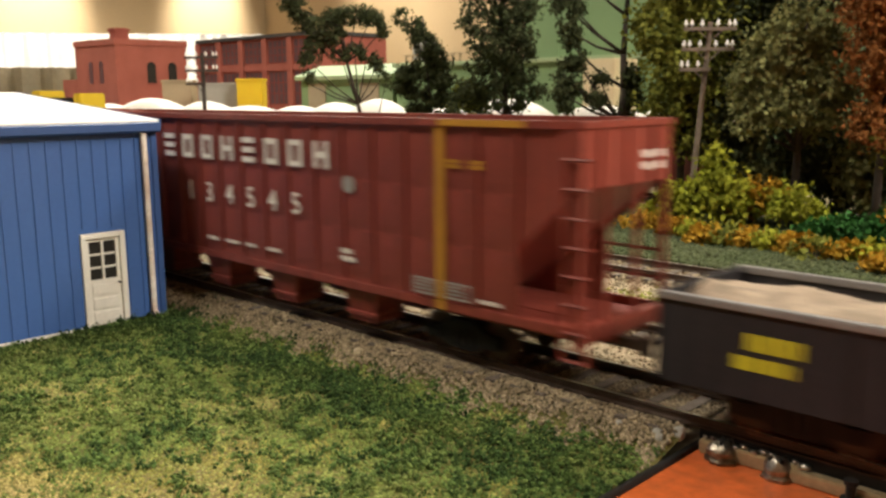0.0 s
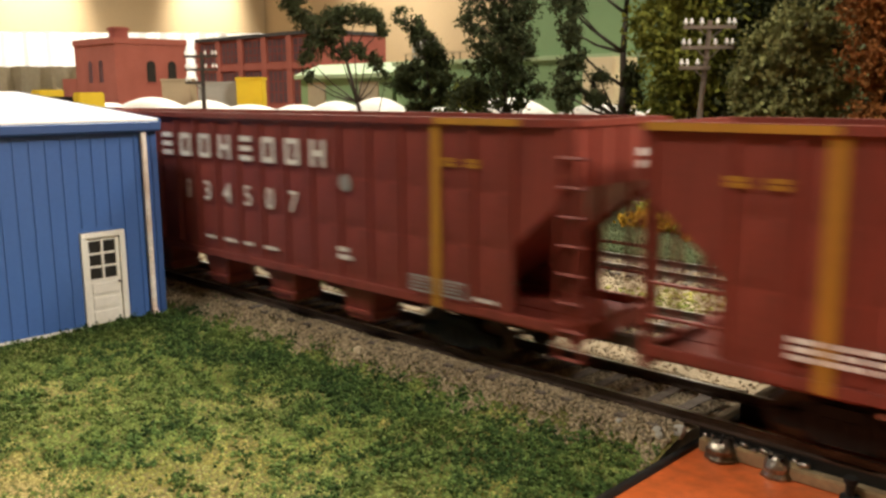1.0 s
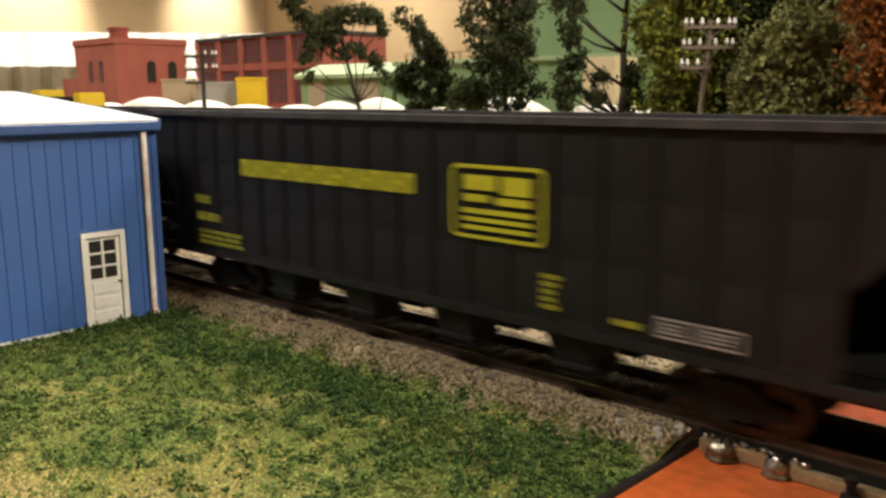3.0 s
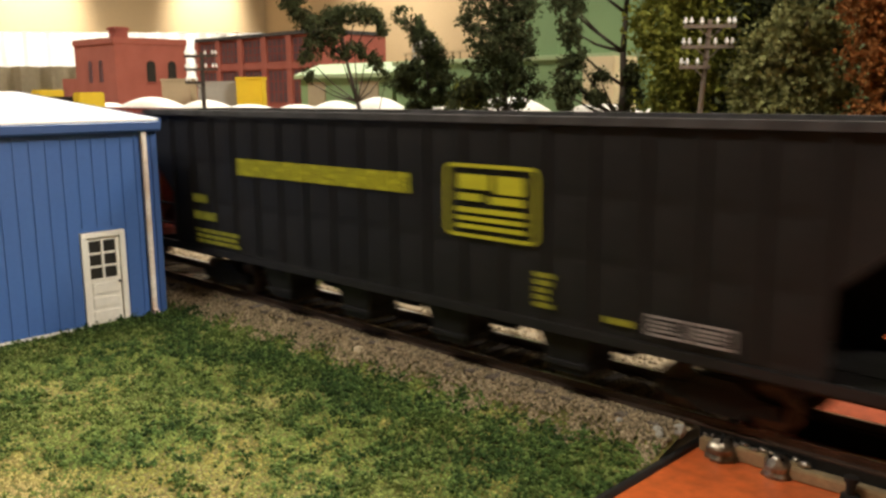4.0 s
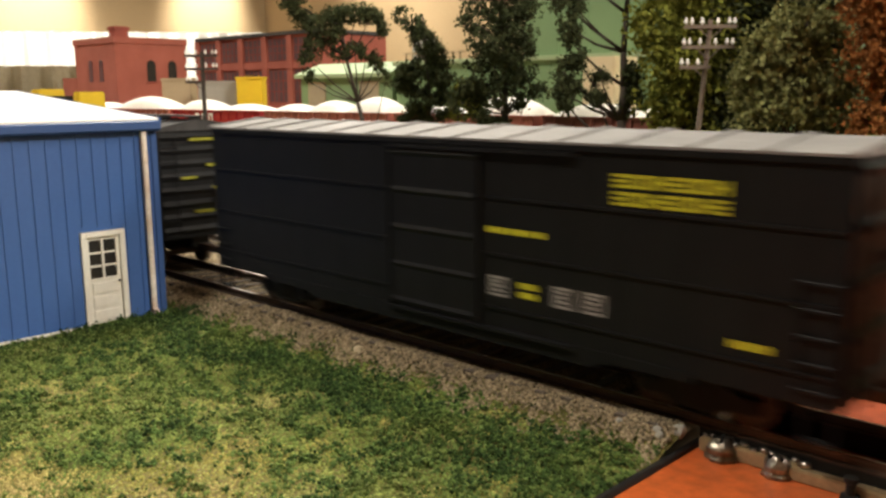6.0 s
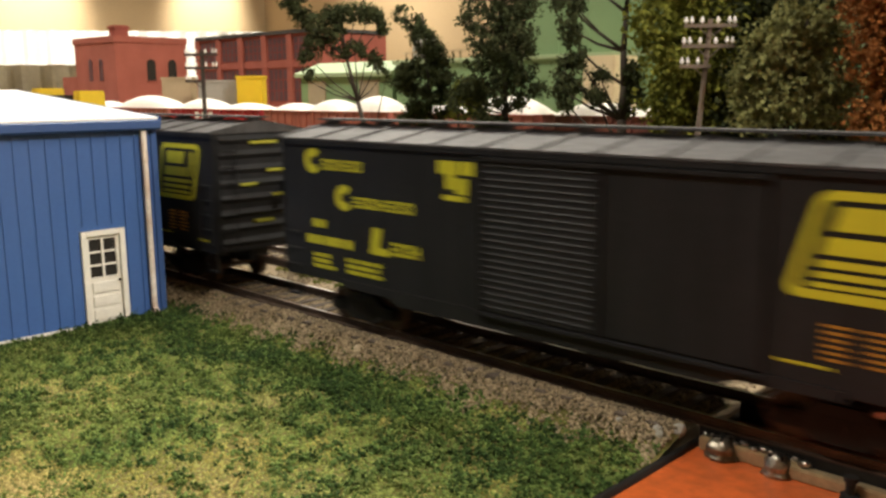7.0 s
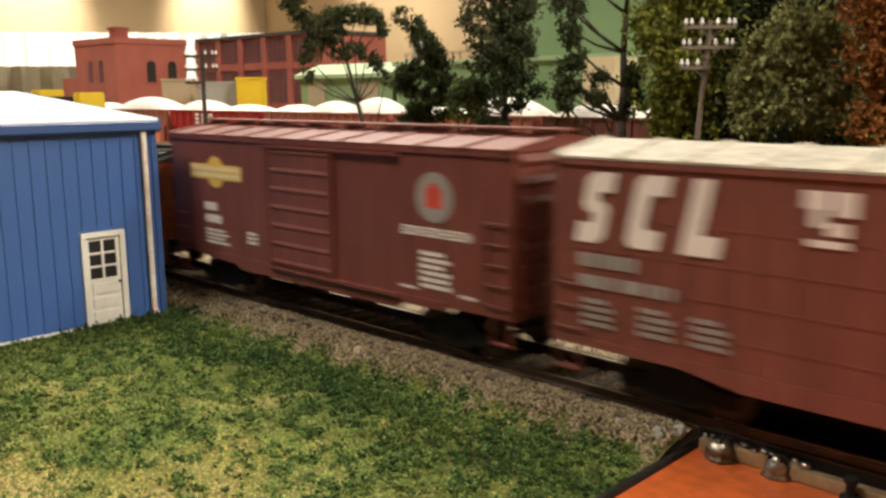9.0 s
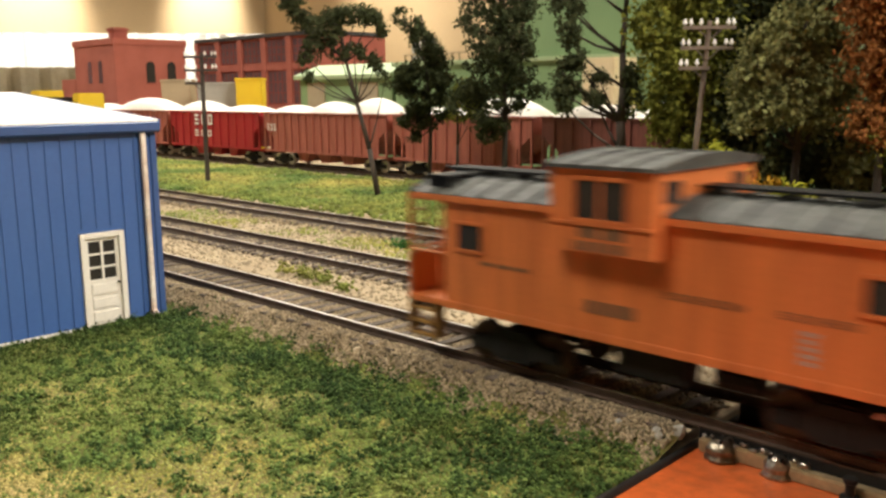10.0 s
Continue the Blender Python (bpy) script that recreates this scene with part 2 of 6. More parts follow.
def box(bm, x0, x1, y0, y1, z0, z1, bev=0.0):
    vs = [bm.verts.new((x, y, z)) for z in (z0, z1) for y in (y0, y1) for x in (x0, x1)]
    fs = [bm.faces.new([vs[i] for i in q]) for q in ((0, 2, 3, 1), (4, 5, 7, 6), (0, 1, 5, 4), (2, 6, 7, 3), (0, 4, 6, 2), (1, 3, 7, 5))]
    if bev:
        es = list({e for f in fs for e in f.edges})
        bmesh.ops.bevel(bm, geom=es, offset=bev, segments=2, affect="EDGES")
    return bm


def prism(bm, pts, axis, a, b):
    """A polygon drawn out along an axis from a to b; pts are (x, z) for y, (y, z) for x, (x, y) for z."""
    def put(u, v, w):
        return {"y": (u, w, v), "x": (w, u, v), "z": (u, v, w)}[axis]
    lo = [bm.verts.new(put(u, v, a)) for u, v in pts]
    hi = [bm.verts.new(put(u, v, b)) for u, v in pts]
    n = len(pts)
    bm.faces.new(lo)
    bm.faces.new(hi[::-1])
    for i in range(n):
        bm.faces.new((lo[i], hi[i], hi[(i + 1) % n], lo[(i + 1) % n]))
    return bm


def rod(bm, p0, p1, r0, r1=None, n=6):
    p0, p1 = Vector(p0), Vector(p1)
    r1 = r0 if r1 is None else r1
    d = (p1 - p0).normalized()
    a = d.orthogonal().normalized()
    c = d.cross(a)
    rings = []
    for p, r in ((p0, r0), (p1, r1)):
        rings.append([bm.verts.new(p + (a * math.cos(2 * math.pi * i / n) + c * math.sin(2 * math.pi * i / n)) * r) for i in range(n)])
    for i in range(n):
        bm.faces.new((rings[0][i], rings[0][(i + 1) % n], rings[1][(i + 1) % n], rings[1][i]))
    bm.faces.new(rings[0][::-1])
    bm.faces.new(rings[1])
    return bm


def lathe(bm, centre, profile, n=16, axis="z"):
    """profile: (radius, height) from bottom to top."""
    cx, cy, cz = centre
    rings = []
    for r, h in profile:
        ring = []
        for i in range(n):
            u, v = r * math.cos(2 * math.pi * i / n), r * math.sin(2 * math.pi * i / n)
            ring.append(bm.verts.new((cx + u, cy + v, cz + h) if axis == "z" else (cx + u, cy + h, cz + v)))
        rings.append(ring)
    for a, b in zip(rings, rings[1:]):
        for i in range(n):
            bm.faces.new((a[i], a[(i + 1) % n], b[(i + 1) % n], b[i]))
    bm.faces.new(rings[0][::-1])
    bm.faces.new(rings[-1])
    return bm


def to_mesh(name, bm, material, smooth=False):
    bmesh.ops.recalc_face_normals(bm, faces=bm.faces)
    me = bpy.data.meshes.new(name)
    bm.transform(Matrix.Scale(MM, 4))
    bm.to_mesh(me)
    bm.free()
    me.materials.append(material)
    if smooth:
        me.polygons.foreach_set("use_smooth", [True] * len(me.polygons))
    return me


def part(name, bm, material, parent, label="", smooth=False, at=None):
    ob = new(name, to_mesh(name, bm, material, smooth))
    ob.parent = parent
    if at:
        ob.location = [c * MM for c in at]
    return tagged(ob, label)


def thing(name, x, y, z, label, category, group="", rz=0, kind=""):
    ob = new(name)
    ob.empty_display_size = 0.01
    ob.matrix_world = pose(x * MM, y * MM, z * MM, 0, 0, rz)
    return tagged(ob, label, category, group, kind)


def solid(name, bm, material, label, category, kind="", at=(0, 0, 0), rz=0, smooth=False):
    ob = new(name, to_mesh(name, bm, material, smooth))
    ob.matrix_world = pose(*[c * MM for c in at], 0, 0, rz)
    return tagged(ob, label, category, "", kind)


def scatter(name, pts, sizes, material, seed, parent=None, flat=1.0, shape="stone"):
    """Many small stones or flakes as one mesh; pts in millimetres."""
    rng = np.random.default_rng(seed)
    n = len(pts)
    if shape == "stone":
        base = np.array([(1, 0, 0), (-1, 0, 0), (0, 1, 0), (0, -1, 0), (0, 0, 1), (0, 0, -1)], float)
        tri = np.array([(0, 2, 4), (2, 1, 4), (1, 3, 4), (3, 0, 4), (2, 0, 5), (1, 2, 5), (3, 1, 5), (0, 3, 5)])
    else:
        base = np.array([(-1, -0.6, 0), (1, -0.5, 0.25), (0.8, 0.7, -0.2), (-0.9, 0.6, 0.3)], float)
        tri = np.array([(0, 1, 2), (0, 2, 3)])
    k = len(base)
    v = base[None] * (1 + rng.uniform(-0.35, 0.35, (n, k, 3))) + rng.uniform(-0.15, 0.15, (n, k, 3))
    q = rng.normal(size=(n, 4))
    q /= np.linalg.norm(q, axis=1)[:, None]
    w, x, y, z = q.T
    rot = np.stack([1 - 2 * (y * y + z * z), 2 * (x * y - z * w), 2 * (x * z + y * w), 2 * (x * y + z * w), 1 - 2 * (x * x + z * z), 2 * (y * z - x * w),
                    2 * (x * z - y * w), 2 * (y * z + x * w), 1 - 2 * (x * x + y * y)], 1).reshape(n, 3, 3)
    v = np.einsum("nij,nkj->nki", rot, v) * np.asarray(sizes)[:, None, None]
    v[:, :, 2] *= flat
    v = (v + np.asarray(pts)[:, None]).reshape(-1, 3) * MM
    f = (tri[None] + (np.arange(n) * k)[:, None, None]).reshape(-1, 3)
    me = bpy.data.meshes.new(name)
    me.vertices.add(len(v))
    me.vertices.foreach_set("co", v.ravel())
    me.loops.add(len(f) * 3)
    me.loops.foreach_set("vertex_index", f.ravel().astype(np.int32))
    me.polygons.add(len(f))
    me.polygons.foreach_set("loop_start", np.arange(0, len(f) * 3, 3, dtype=np.int32))
    me.update()
    me.validate()
    me.materials.append(material)
    ob = new(name, me)
    ob.parent = parent
    return ob


def wave(x, y, s, seed=0):
    return noise.noise((x / s + seed * 7.3, y / s - seed * 3.1, seed * 1.7))


# ---- the hall ----
def hall():
    bm = bmesh.new()
    box(bm, -9000, 5000, -6000, 8000, -1050, -1000)
    solid("floor", bm, CARPET, "dark patterned carpet of the exhibition hall", "floor", "structure")
    for name, b in (("wall_west", (-7100, -7000, -6000, 8000)), ("wall_north", (-7000, 5000, 4700, 4800)), ("wall_east", (4900, 5000, -5900, 4700)), ("wall_south", (-7000, 4900, -6000, -5900))):
        bm = bmesh.new()
        box(bm, b[0], b[1], b[2], b[3], -1000, 2600)
        solid(name, bm, TAN, "tan painted hall wall washed by lamps", "wall", "structure")
    bm = bmesh.new()
    box(bm, -9000, 5000, -6000, 8000, 2600, 2650)
    solid("ceiling", bm, CEIL, "cream hall ceiling with lamp panels", "ceiling", "structure")
    for lx, ly, watts in LAMPS:
        x, y = lx * 1000, ly * 1000
        lamp = thing("ceiling_light", x, y, 2600, "white ceiling panel lamp, switched on", "ceiling light", "hall ceiling lamps")
        bm = bmesh.new()
        for a in ((-650, 650, -350, -305), (-650, 650, 305, 350), (-650, -605, -305, 305), (605, 650, -305, 305)):
            box(bm, a[0], a[1], a[2], a[3], -90, 0)
        part("frame", bm, WHITE, lamp)
        bm = bmesh.new()
        box(bm, -604, 604, -304, 304, -30, -10)
        part("diffuser", bm, GLOW, lamp)


def drape(name, p0, p1, z0, z1, material, label, category, folds):
    """A hanging cloth between two places, with soft folds."""
    bm = bmesh.new()
    p0, p1 = Vector(p0), Vector(p1)
    d = p1 - p0
    side = Vector((-d.y, d.x)).normalized()
    n = folds * 8
    rows = []
    for i in range(n + 1):
        q = p0 + d * (i / n) + side * (22 * math.sin(i * 2 * math.pi / 8) + 8 * math.sin(i * 0.61))
        rows.append([bm.verts.new((q.x, q.y, z)) for z in (z0, z1)])
    for a, b in zip(rows, rows[1:]):
        bm.faces.new((a[0], b[0], b[1], a[1]))
    bmesh.ops.solidify(bm, geom=bm.faces[:], thickness=3)
    return solid(name, bm, material, label, category)


hall()
# Made-up cloth in place of an overexposed band of unknown nature.
drape("bright_band_cloth", (-5600, 1000), (-4180, 3000), -1000, 400, WHITEROOF, "white cloth standing in for a bright band in the hall", "curtain", 22)
drape("beige_drape", (-2760, 500), (-2350, 1150), -1000, 140, BEIGE, "beige cloth over a neighbouring layout", "cloth cover", 10)
wash_light("wall_washer", (-6.35, 2.61, 1.9), (-7.0, 2.61, 0.74), 520, 42)
wash_light("wall_washer", (-6.35, 4.09, 1.9), (-7.0, 4.09, 0.78), 520, 42)
# Two more, added to brighten the north wall; no glow marks such lamps.
wash_light("wall_washer", (-5.3, 4.1, 1.9), (-5.3, 4.7, 0.7), 200, 60)
wash_light("wall_washer", (-4.4, 4.1, 1.9), (-4.4, 4.7, 0.7), 130, 60)
# Added fill, no known lamp: pushes the white cloth to full brightness.
wash_light("white_band_fill", (-3.6, 0.9, 2.3), (-5.0, 1.9, 0.25), 800, 70)


# ---- ground and tracks ----
ROAD_END = -77      # the joint between two modules


def ground_z(x, y):
    """Height of the scenery: banks beside the tracks, lawn in front."""
    if y < -14:
        t = min(1, (-14 - y) / 12)
        z = -3.4 - 3.6 * t
        z += 0.7 * wave(x, y, 34) * t + 0.3 * wave(x, y, 9, 2)
    else:
        z = -3.4 + 0.35 * wave(x, y, 14, 1)
        if y > 140:
            z += min(1, (y - 140) / 20) * (2.0 + 1.2 * wave(x, y, 40, 3))
        if y > 282:
            z -= min(1, (y - 282) / 12) * 2.0
    return z


def sheet(name, x0, x1, y0, y1, step, material, label, category, lift=0.0):
    bm = bmesh.new()
    nx, ny = int((x1 - x0) / step), int((y1 - y0) / step)
    g = [[bm.verts.new((x0 + (x1 - x0) * i / nx, y0 + (y1 - y0) * j / ny, ground_z(x0 + (x1 - x0) * i / nx, y0 + (y1 - y0) * j / ny) + lift)) for i in range(nx + 1)] for j in range(ny + 1)]
    for j in range(ny):
        for i in range(nx):
            bm.faces.new((g[j][i], g[j][i + 1], g[j + 1][i + 1], g[j + 1][i]))
    return solid(name, bm, material, label, category, "structure", smooth=True)


sheet("ground", -1000, ROAD_END - 0.8, -14, 600, 5, DIRT, "sandy soil scenery between the tracks", "ground")
sheet("lawn", -460, ROAD_END - 0.8, -150, -14, 3, TURF, "green and tan scattered-turf lawn", "lawn")

bm = bmesh.new()
box(bm, -3000, -1001, -150, 600, -30, -4)
solid("far_table", bm, TABLE, "plain plywood layout table", "table top", "structure")
bm = bmesh.new()
box(bm, -1000, ROAD_END - 0.8, -150, 600, -70, -14)
solid("module_frame", bm, TABLE, "plywood frame under the scenery", "table frame", "structure")
bm = bmesh.new()
box(bm, ROAD_END + 0.7, 2800, -150, 600, -40, -6.2, 0.6)
solid("bare_board", bm, BOARD, "bare orange-stained wooden module board", "board", "structure")
bm = bmesh.new()
box(bm, ROAD_END - 0.7, ROAD_END + 0.6, -150, 600, -40, -5.6, 0.2)
solid("edge_strip", bm, BLACKEDGE, "black strip along the module's end", "edge strip", "structure")
for x in (-2800, -1900, -1000, -100, 900, 1800, 2700):
    for y in (-130, 580):
        bm = bmesh.new()
        box(bm, -25, 25, -25, 25, -1000, -70 if -1000 < x < -77 else -40, 2)
        ob = solid("table_leg", bm, TABLE, "square wooden leg of the layout table", "table leg", at=(x, y, 0))
        tagged(ob, group="legs of the layout table")

RAIL = [(-1.0, -2.1), (1.0, -2.1), (1.0, -1.85), (0.22, -1.6), (0.22, -0.75), (0.48, -0.55), (0.48, -0.06), (0.36, 0), (-0.36, 0), (-0.48, -0.06), (-0.48, -0.55), (-0.22, -0.75), (-0.22, -1.6), (-1.0, -1.85)]


def track(y, x0, x1, tie0, tie1, label, group="layout tracks"):
    """Two rails on ties; single ties between tie0 and tie1, the rest joined."""
    ob = thing("track", 0, y, 0, label, "railway track", group, kind="structure")
    for s in (-1, 1):
        bm = bmesh.new()
        prism(bm, [(s * 8.73 + u, v) for u, v in RAIL], "x", x0, x1)
        part("rail", bm, RAILSIDE, ob, "rusty rail")
        bm = bmesh.new()
        box(bm, x0, x1, s * 8.73 - 0.34, s * 8.73 + 0.34, -0.02, 0.02)
        part("rail_head", bm, STEEL, ob, "shiny worn running surface")
        if y < 100:
            bm = bmesh.new()
            box(bm, ROAD_END + 1, x1, s * 8.73 - 1.0, s * 8.73 + 1.0, -6.3, -2.05, 0.2)
            part("rail_bed", bm, TRUCK, ob, "black strip under the rail")
    bm = bmesh.new()
    box(bm, -1.35, 1.35, -15, 15, -4.2, -2.1, 0.12)
    me = to_mesh("tie", bm, TIE)
    far = bmesh.new()
    x = x0 + 3
    while x < x1:
        if x > ROAD_END - 1 and y < 100:
            pass
        elif tie0 < x < tie1:
            o = new("tie", me)
            o.parent = ob
            o.matrix_basis = pose((x + random.uniform(-0.25, 0.25)) * MM, random.uniform(-0.5, 0.5) * MM, random.uniform(-0.1, 0.1) * MM, 0, 0, random.uniform(-1.2, 1.2))
        else:
            box(far, x - 1.35, x + 1.35, -15, 15, -4.2, -2.1)
        x += 6.9
    if len(far.verts):
        tagged(part("far_ties", far, TIE, ob), kind="stuff")
    else:
        far.free()
    return ob


track(0, -2950, 2750, -420, 60, "straight main track on weathered ties")
track(53.5, -1000, 2750, -560, 40, "second track on weathered ties in sandy ballast")
track(117.5, -1000, 600, -760, -60, "third track half sunk in grey ballast")
track(312, -1600, 600, 0, 0, "far track under a standing hopper train")


def spread(n, x0, x1, y0, y1, seed, keep):
    rng = np.random.default_rng(seed)
    x, y = rng.uniform(x0, x1, n), rng.uniform(y0, y1, n)
    r = rng.uniform(0, 1, n)
    out = [(a, b) for a, b, c in zip(x, y, r) if c < keep(a, b)]
    return np.array([(a, b, ground_z(a, b)) for a, b in out])


def sizes(n, lo, hi, seed):
    return np.random.default_rng(seed).uniform(lo, hi, n) ** 1.0


def bank(c, half):
    """How thick the ballast lies across a track."""
    def keep(x, y):
        d = abs(y - c)
        if d > half:
            return max(0, 1 - (d - half) / 6 + 0.6 * wave(x, y, 12, 5))
        return 1.0 if (8.73 + 1.6 < d or d < 7.4) else 0.0
    return keep


# ballast: stones between and beside the rails of each track
p = spread(68000, -300, ROAD_END - 1.5, -30, 17, 11, lambda x, y: bank(0, 15)(x, y) if y > -15 else max(0, 1.0 - max(0, (-16 - y)) / 9 + 0.7 * wave(x, y, 9, 4)))
p[:, 2] += np.where(np.abs(p[:, 1]) < 10, 0.75, np.interp(np.abs(p[:, 1]), [10, 15, 22], [1.25, 1.15, 0.3]))
ob = scatter("ballast", p, sizes(len(p), 0.22, 0.54, 1), BALLAST, 1)
tagged(ob, "grey and tan crushed-stone ballast along the main track", "ballast", kind="stuff")
p = spread(24000, -560, ROAD_END - 2, 17, 140, 12, lambda x, y: 0.95 if abs(y - 53.5) < 19 else 0.55 + 0.5 * wave(x, y, 25, 6))
p[:, 2] += np.where(np.abs(p[:, 1] - 53.5) < 15, 0.6, 0.15)
ob = scatter("gravel", p, sizes(len(p), 0.4, 0.95, 2), SAND, 2)
tagged(ob, "pale sandy gravel between the yard tracks", "gravel", kind="stuff")
p = spread(9000, -800, -100, 98, 137, 13, bank(117.5, 16))
p[:, 2] += 0.7
ob = scatter("ballast", p, sizes(len(p), 0.5, 1.1, 3), BALLAST, 3)
tagged(ob, "dark grey ballast along the third track", "ballast", kind="stuff")

# lawn: fine flakes with darker coarse clumps
def lawn_mask(x, y):
    edge = min(1, max(0, (-16.0 - y + 5 * wave(x, y, 22, 8) + 4 * wave(x, y, 6, 14)) / 7))
    return edge


def spot(x, y, cx, cy, rx, ry):
    return math.exp(-((x - cx) / rx) ** 2 - ((y - cy) / ry) ** 2)


def dry(x, y):
    """Where the lawn is worn and tan: three patches in front, and along the ballast."""
    worn = max(spot(x, y, -139, -73, 12, 10), spot(x, y, -137, -90, 18, 12), 0.7 * spot(x, y, -128, -60, 9, 7), 0.9 * spot(x, y, -166, -20, 26, 7), spot(x, y, -160, -106, 18, 14))
    edge = min(1, max(0, (y + 23) / 7))
    return min(1, max(0.62 * worn, 0.8 * edge) + 0.35 * wave(x, y, 20, 15) + 0.25 * wave(x, y, 7, 17))


def lush_and_shade(x, y):
    """Where coarse dark turf lies thick: a band along the lawn's upper side, by the shed and at the module's end. Real
    clumps, with the shade of these places painted in.
    """
    band = max(spot(0, y, 0, -35 + 4 * wave(x, 0, 30, 18), 1, 10), 0.9 * spot(x, 0, -246, 0, 15, 1), 0.95 * spot(x, y, -96, -38, 26, 20), 0.6 * spot(x, y, -86, -60, 18, 26), 0.7 * spot(x, y, -205, -95, 22, 16))
    return min(1, max(0, 1.05 * band + 0.35 * wave(x, y, 16, 19) - 0.9 * dry(x, y)))


p = spread(105000, -330, ROAD_END - 1.5, -122, -13, 21, lambda x, y: lawn_mask(x, y) * (0.9 if x > -250 else 0.3))
rng = np.random.default_rng(3)
d = np.array([dry(x, y) for x, y, z in p]) + rng.uniform(-0.35, 0.35, len(p))
g = np.array([lush_and_shade(x, y) for x, y, z in p]) + rng.uniform(-0.3, 0.3, len(p))
for nm, sel, m, lab in (("fine_grass", (d <= 0.42) & (g <= 0.45), FINETURF, "yellow-green fine turf of the lawn"), ("deep_grass", (d <= 0.42) & (g > 0.45), MIDTURF, "middle green fine turf of the lawn"), ("dry_grass", d > 0.42, DRYTURF, "tan dry turf of the lawn")):
    ob = scatter(nm, p[sel], sizes(int(sel.sum()), 0.18, 0.5, 4), m, 4)
    tagged(ob, lab, "grass", kind="stuff")
c = spread(17000, -330, ROAD_END - 1.5, -122, -14, 22, lambda x, y: lawn_mask(x, y) * max(0.05, min(1, 0.34 + 0.75 * lush_and_shade(x, y) - 0.6 * dry(x, y) + 1.1 * wave(x, y, 5, 10))) * (1 if x > -250 else 0.3))
rng = np.random.default_rng(8)
w = rng.uniform(0.35, 0.95, len(c)) + (rng.uniform(0, 1, len(c)) > 0.8) * 0.6
p = (c[:, None] + rng.normal(size=(len(c), 8, 3)) * w[:, None, None] * (0.75, 0.75, 0.65) + (0, 0, 0.6)).reshape(-1, 3)
deep = np.array([lush_and_shade(x, y) for x, y, z in c])
tone = np.repeat(rng.uniform(0, 1, len(c)) - 0.45 * deep, 8)
for nm, sel, m, lab in (("coarse_grass", tone < 0.33, CLUMP, "dark green coarse turf clumps on the lawn"), ("mid_grass", tone >= 0.33, MIDTURF, "middle green turf clumps on the lawn")):
    ob = scatter(nm, p[sel], sizes(int(sel.sum()), 0.18, 0.48, 5), m, 5)
    tagged(ob, lab, "grass", kind="stuff")
# strip of grass beyond the third track
p = spread(26000, -900, -120, 138, 285, 23, lambda x, y: min(1, max(0, (-255 - x) / 40)) * min(1, max(0, min(y - 140, 275 - y) / 10 + 0.5 * wave(x, y, 30, 11) + 0.3)))
p[:, 2] += 0.4
ob = scatter("strip_grass", p, sizes(len(p), 0.8, 2.2, 6), FARGRASS, 6)
tagged(ob, "bright green and yellow grass strip beside the yard", "grass", kind="stuff")
p = spread(22000, -310, -80, 138, 262, 25, lambda x, y: min(1, max(0, (x + 300) / 40 + 0.6 * wave(x, y, 18, 13))))
p[:, 2] += 0.9
ob = scatter("wood_floor", p, sizes(len(p), 0.8, 2.0, 9), LEAFDARK, 9)
tagged(ob, "dark green ground cover at the wood's edge", "ground cover", kind="stuff")
p = spread(7000, -620, -90, 70, 104, 24, lambda x, y: max(0, 0.3 + 1.6 * wave(x, y, 28, 12)))
ob = scatter("weeds", p, sizes(len(p), 0.5, 1.3, 7), FARGRASS, 7)
tagged(ob, "low yellow weeds between the yard tracks", "weeds", kind="stuff")
for x, y, n, r in ((-262, 27, 60, 5), (-248, 27, 150, 6), (-237, 26, 80, 5), (-222, 22, 60, 4), (-268, 92, 120, 7)):
    rng = np.random.default_rng(int(-x))
    q = rng.normal(size=(n, 3)) * (r * 0.45, r * 0.35, r * 0.22) + (x, y, -2)
    ob = scatter("weed_tuft", q, rng.uniform(0.3, 0.9, n), FARGRASS if x != -268 else LEAFGREEN, int(-x))
    tagged(ob, "small tuft of green weeds in the gravel", "weed", "weed tufts")
bm = bmesh.new()
bmesh.ops.create_icosphere(bm, subdivisions=2, radius=1.6)
for v in bm.verts:
    v.co *= 1 + 0.25 * noise.noise(v.co * 0.9)
solid("pebble", bm, SAND, "pale pebble at the edge of the ballast", "stone", at=(-168, -17.5, -4.4))

# screws and solder that hold the rail ends at the module joint
def screw(x, y, turn, paint, label, wide=2.5, tall=5.4):
    ob = thing("screw", x, y, -6.2, label, "screw", "screws at the module joint", turn)
    bm = bmesh.new()
    lathe(bm, (0, 0, 0), [(wide * 1.08, 0), (wide * 1.1, 0.7), (wide * 0.86, 1.0), (wide * 1.02, tall - 2.4), (wide * 0.98, tall - 1.8), (wide * 0.86, tall - 1.1), (wide * 0.66, tall - 0.5), (wide * 0.4, tall - 0.14), (0.15, tall)], 22)
    for v in bm.verts:
        v.co += Vector((v.co.x, v.co.y, 0.4 * v.co.z)).normalized() * 0.7 * noise.noise(v.co * 0.62 + Vector((x, y, 0)))
    part("head", bm, paint, ob, smooth=True)
    bm = bmesh.new()
    for a, b in ((1.7, 0.3), (0.3, 1.7)):
        box(bm, -a, a, -b, b, tall - 0.6, tall + 0.04, 0.05)
    part("slot", bm, TRUCK, ob, "dark cross slot")


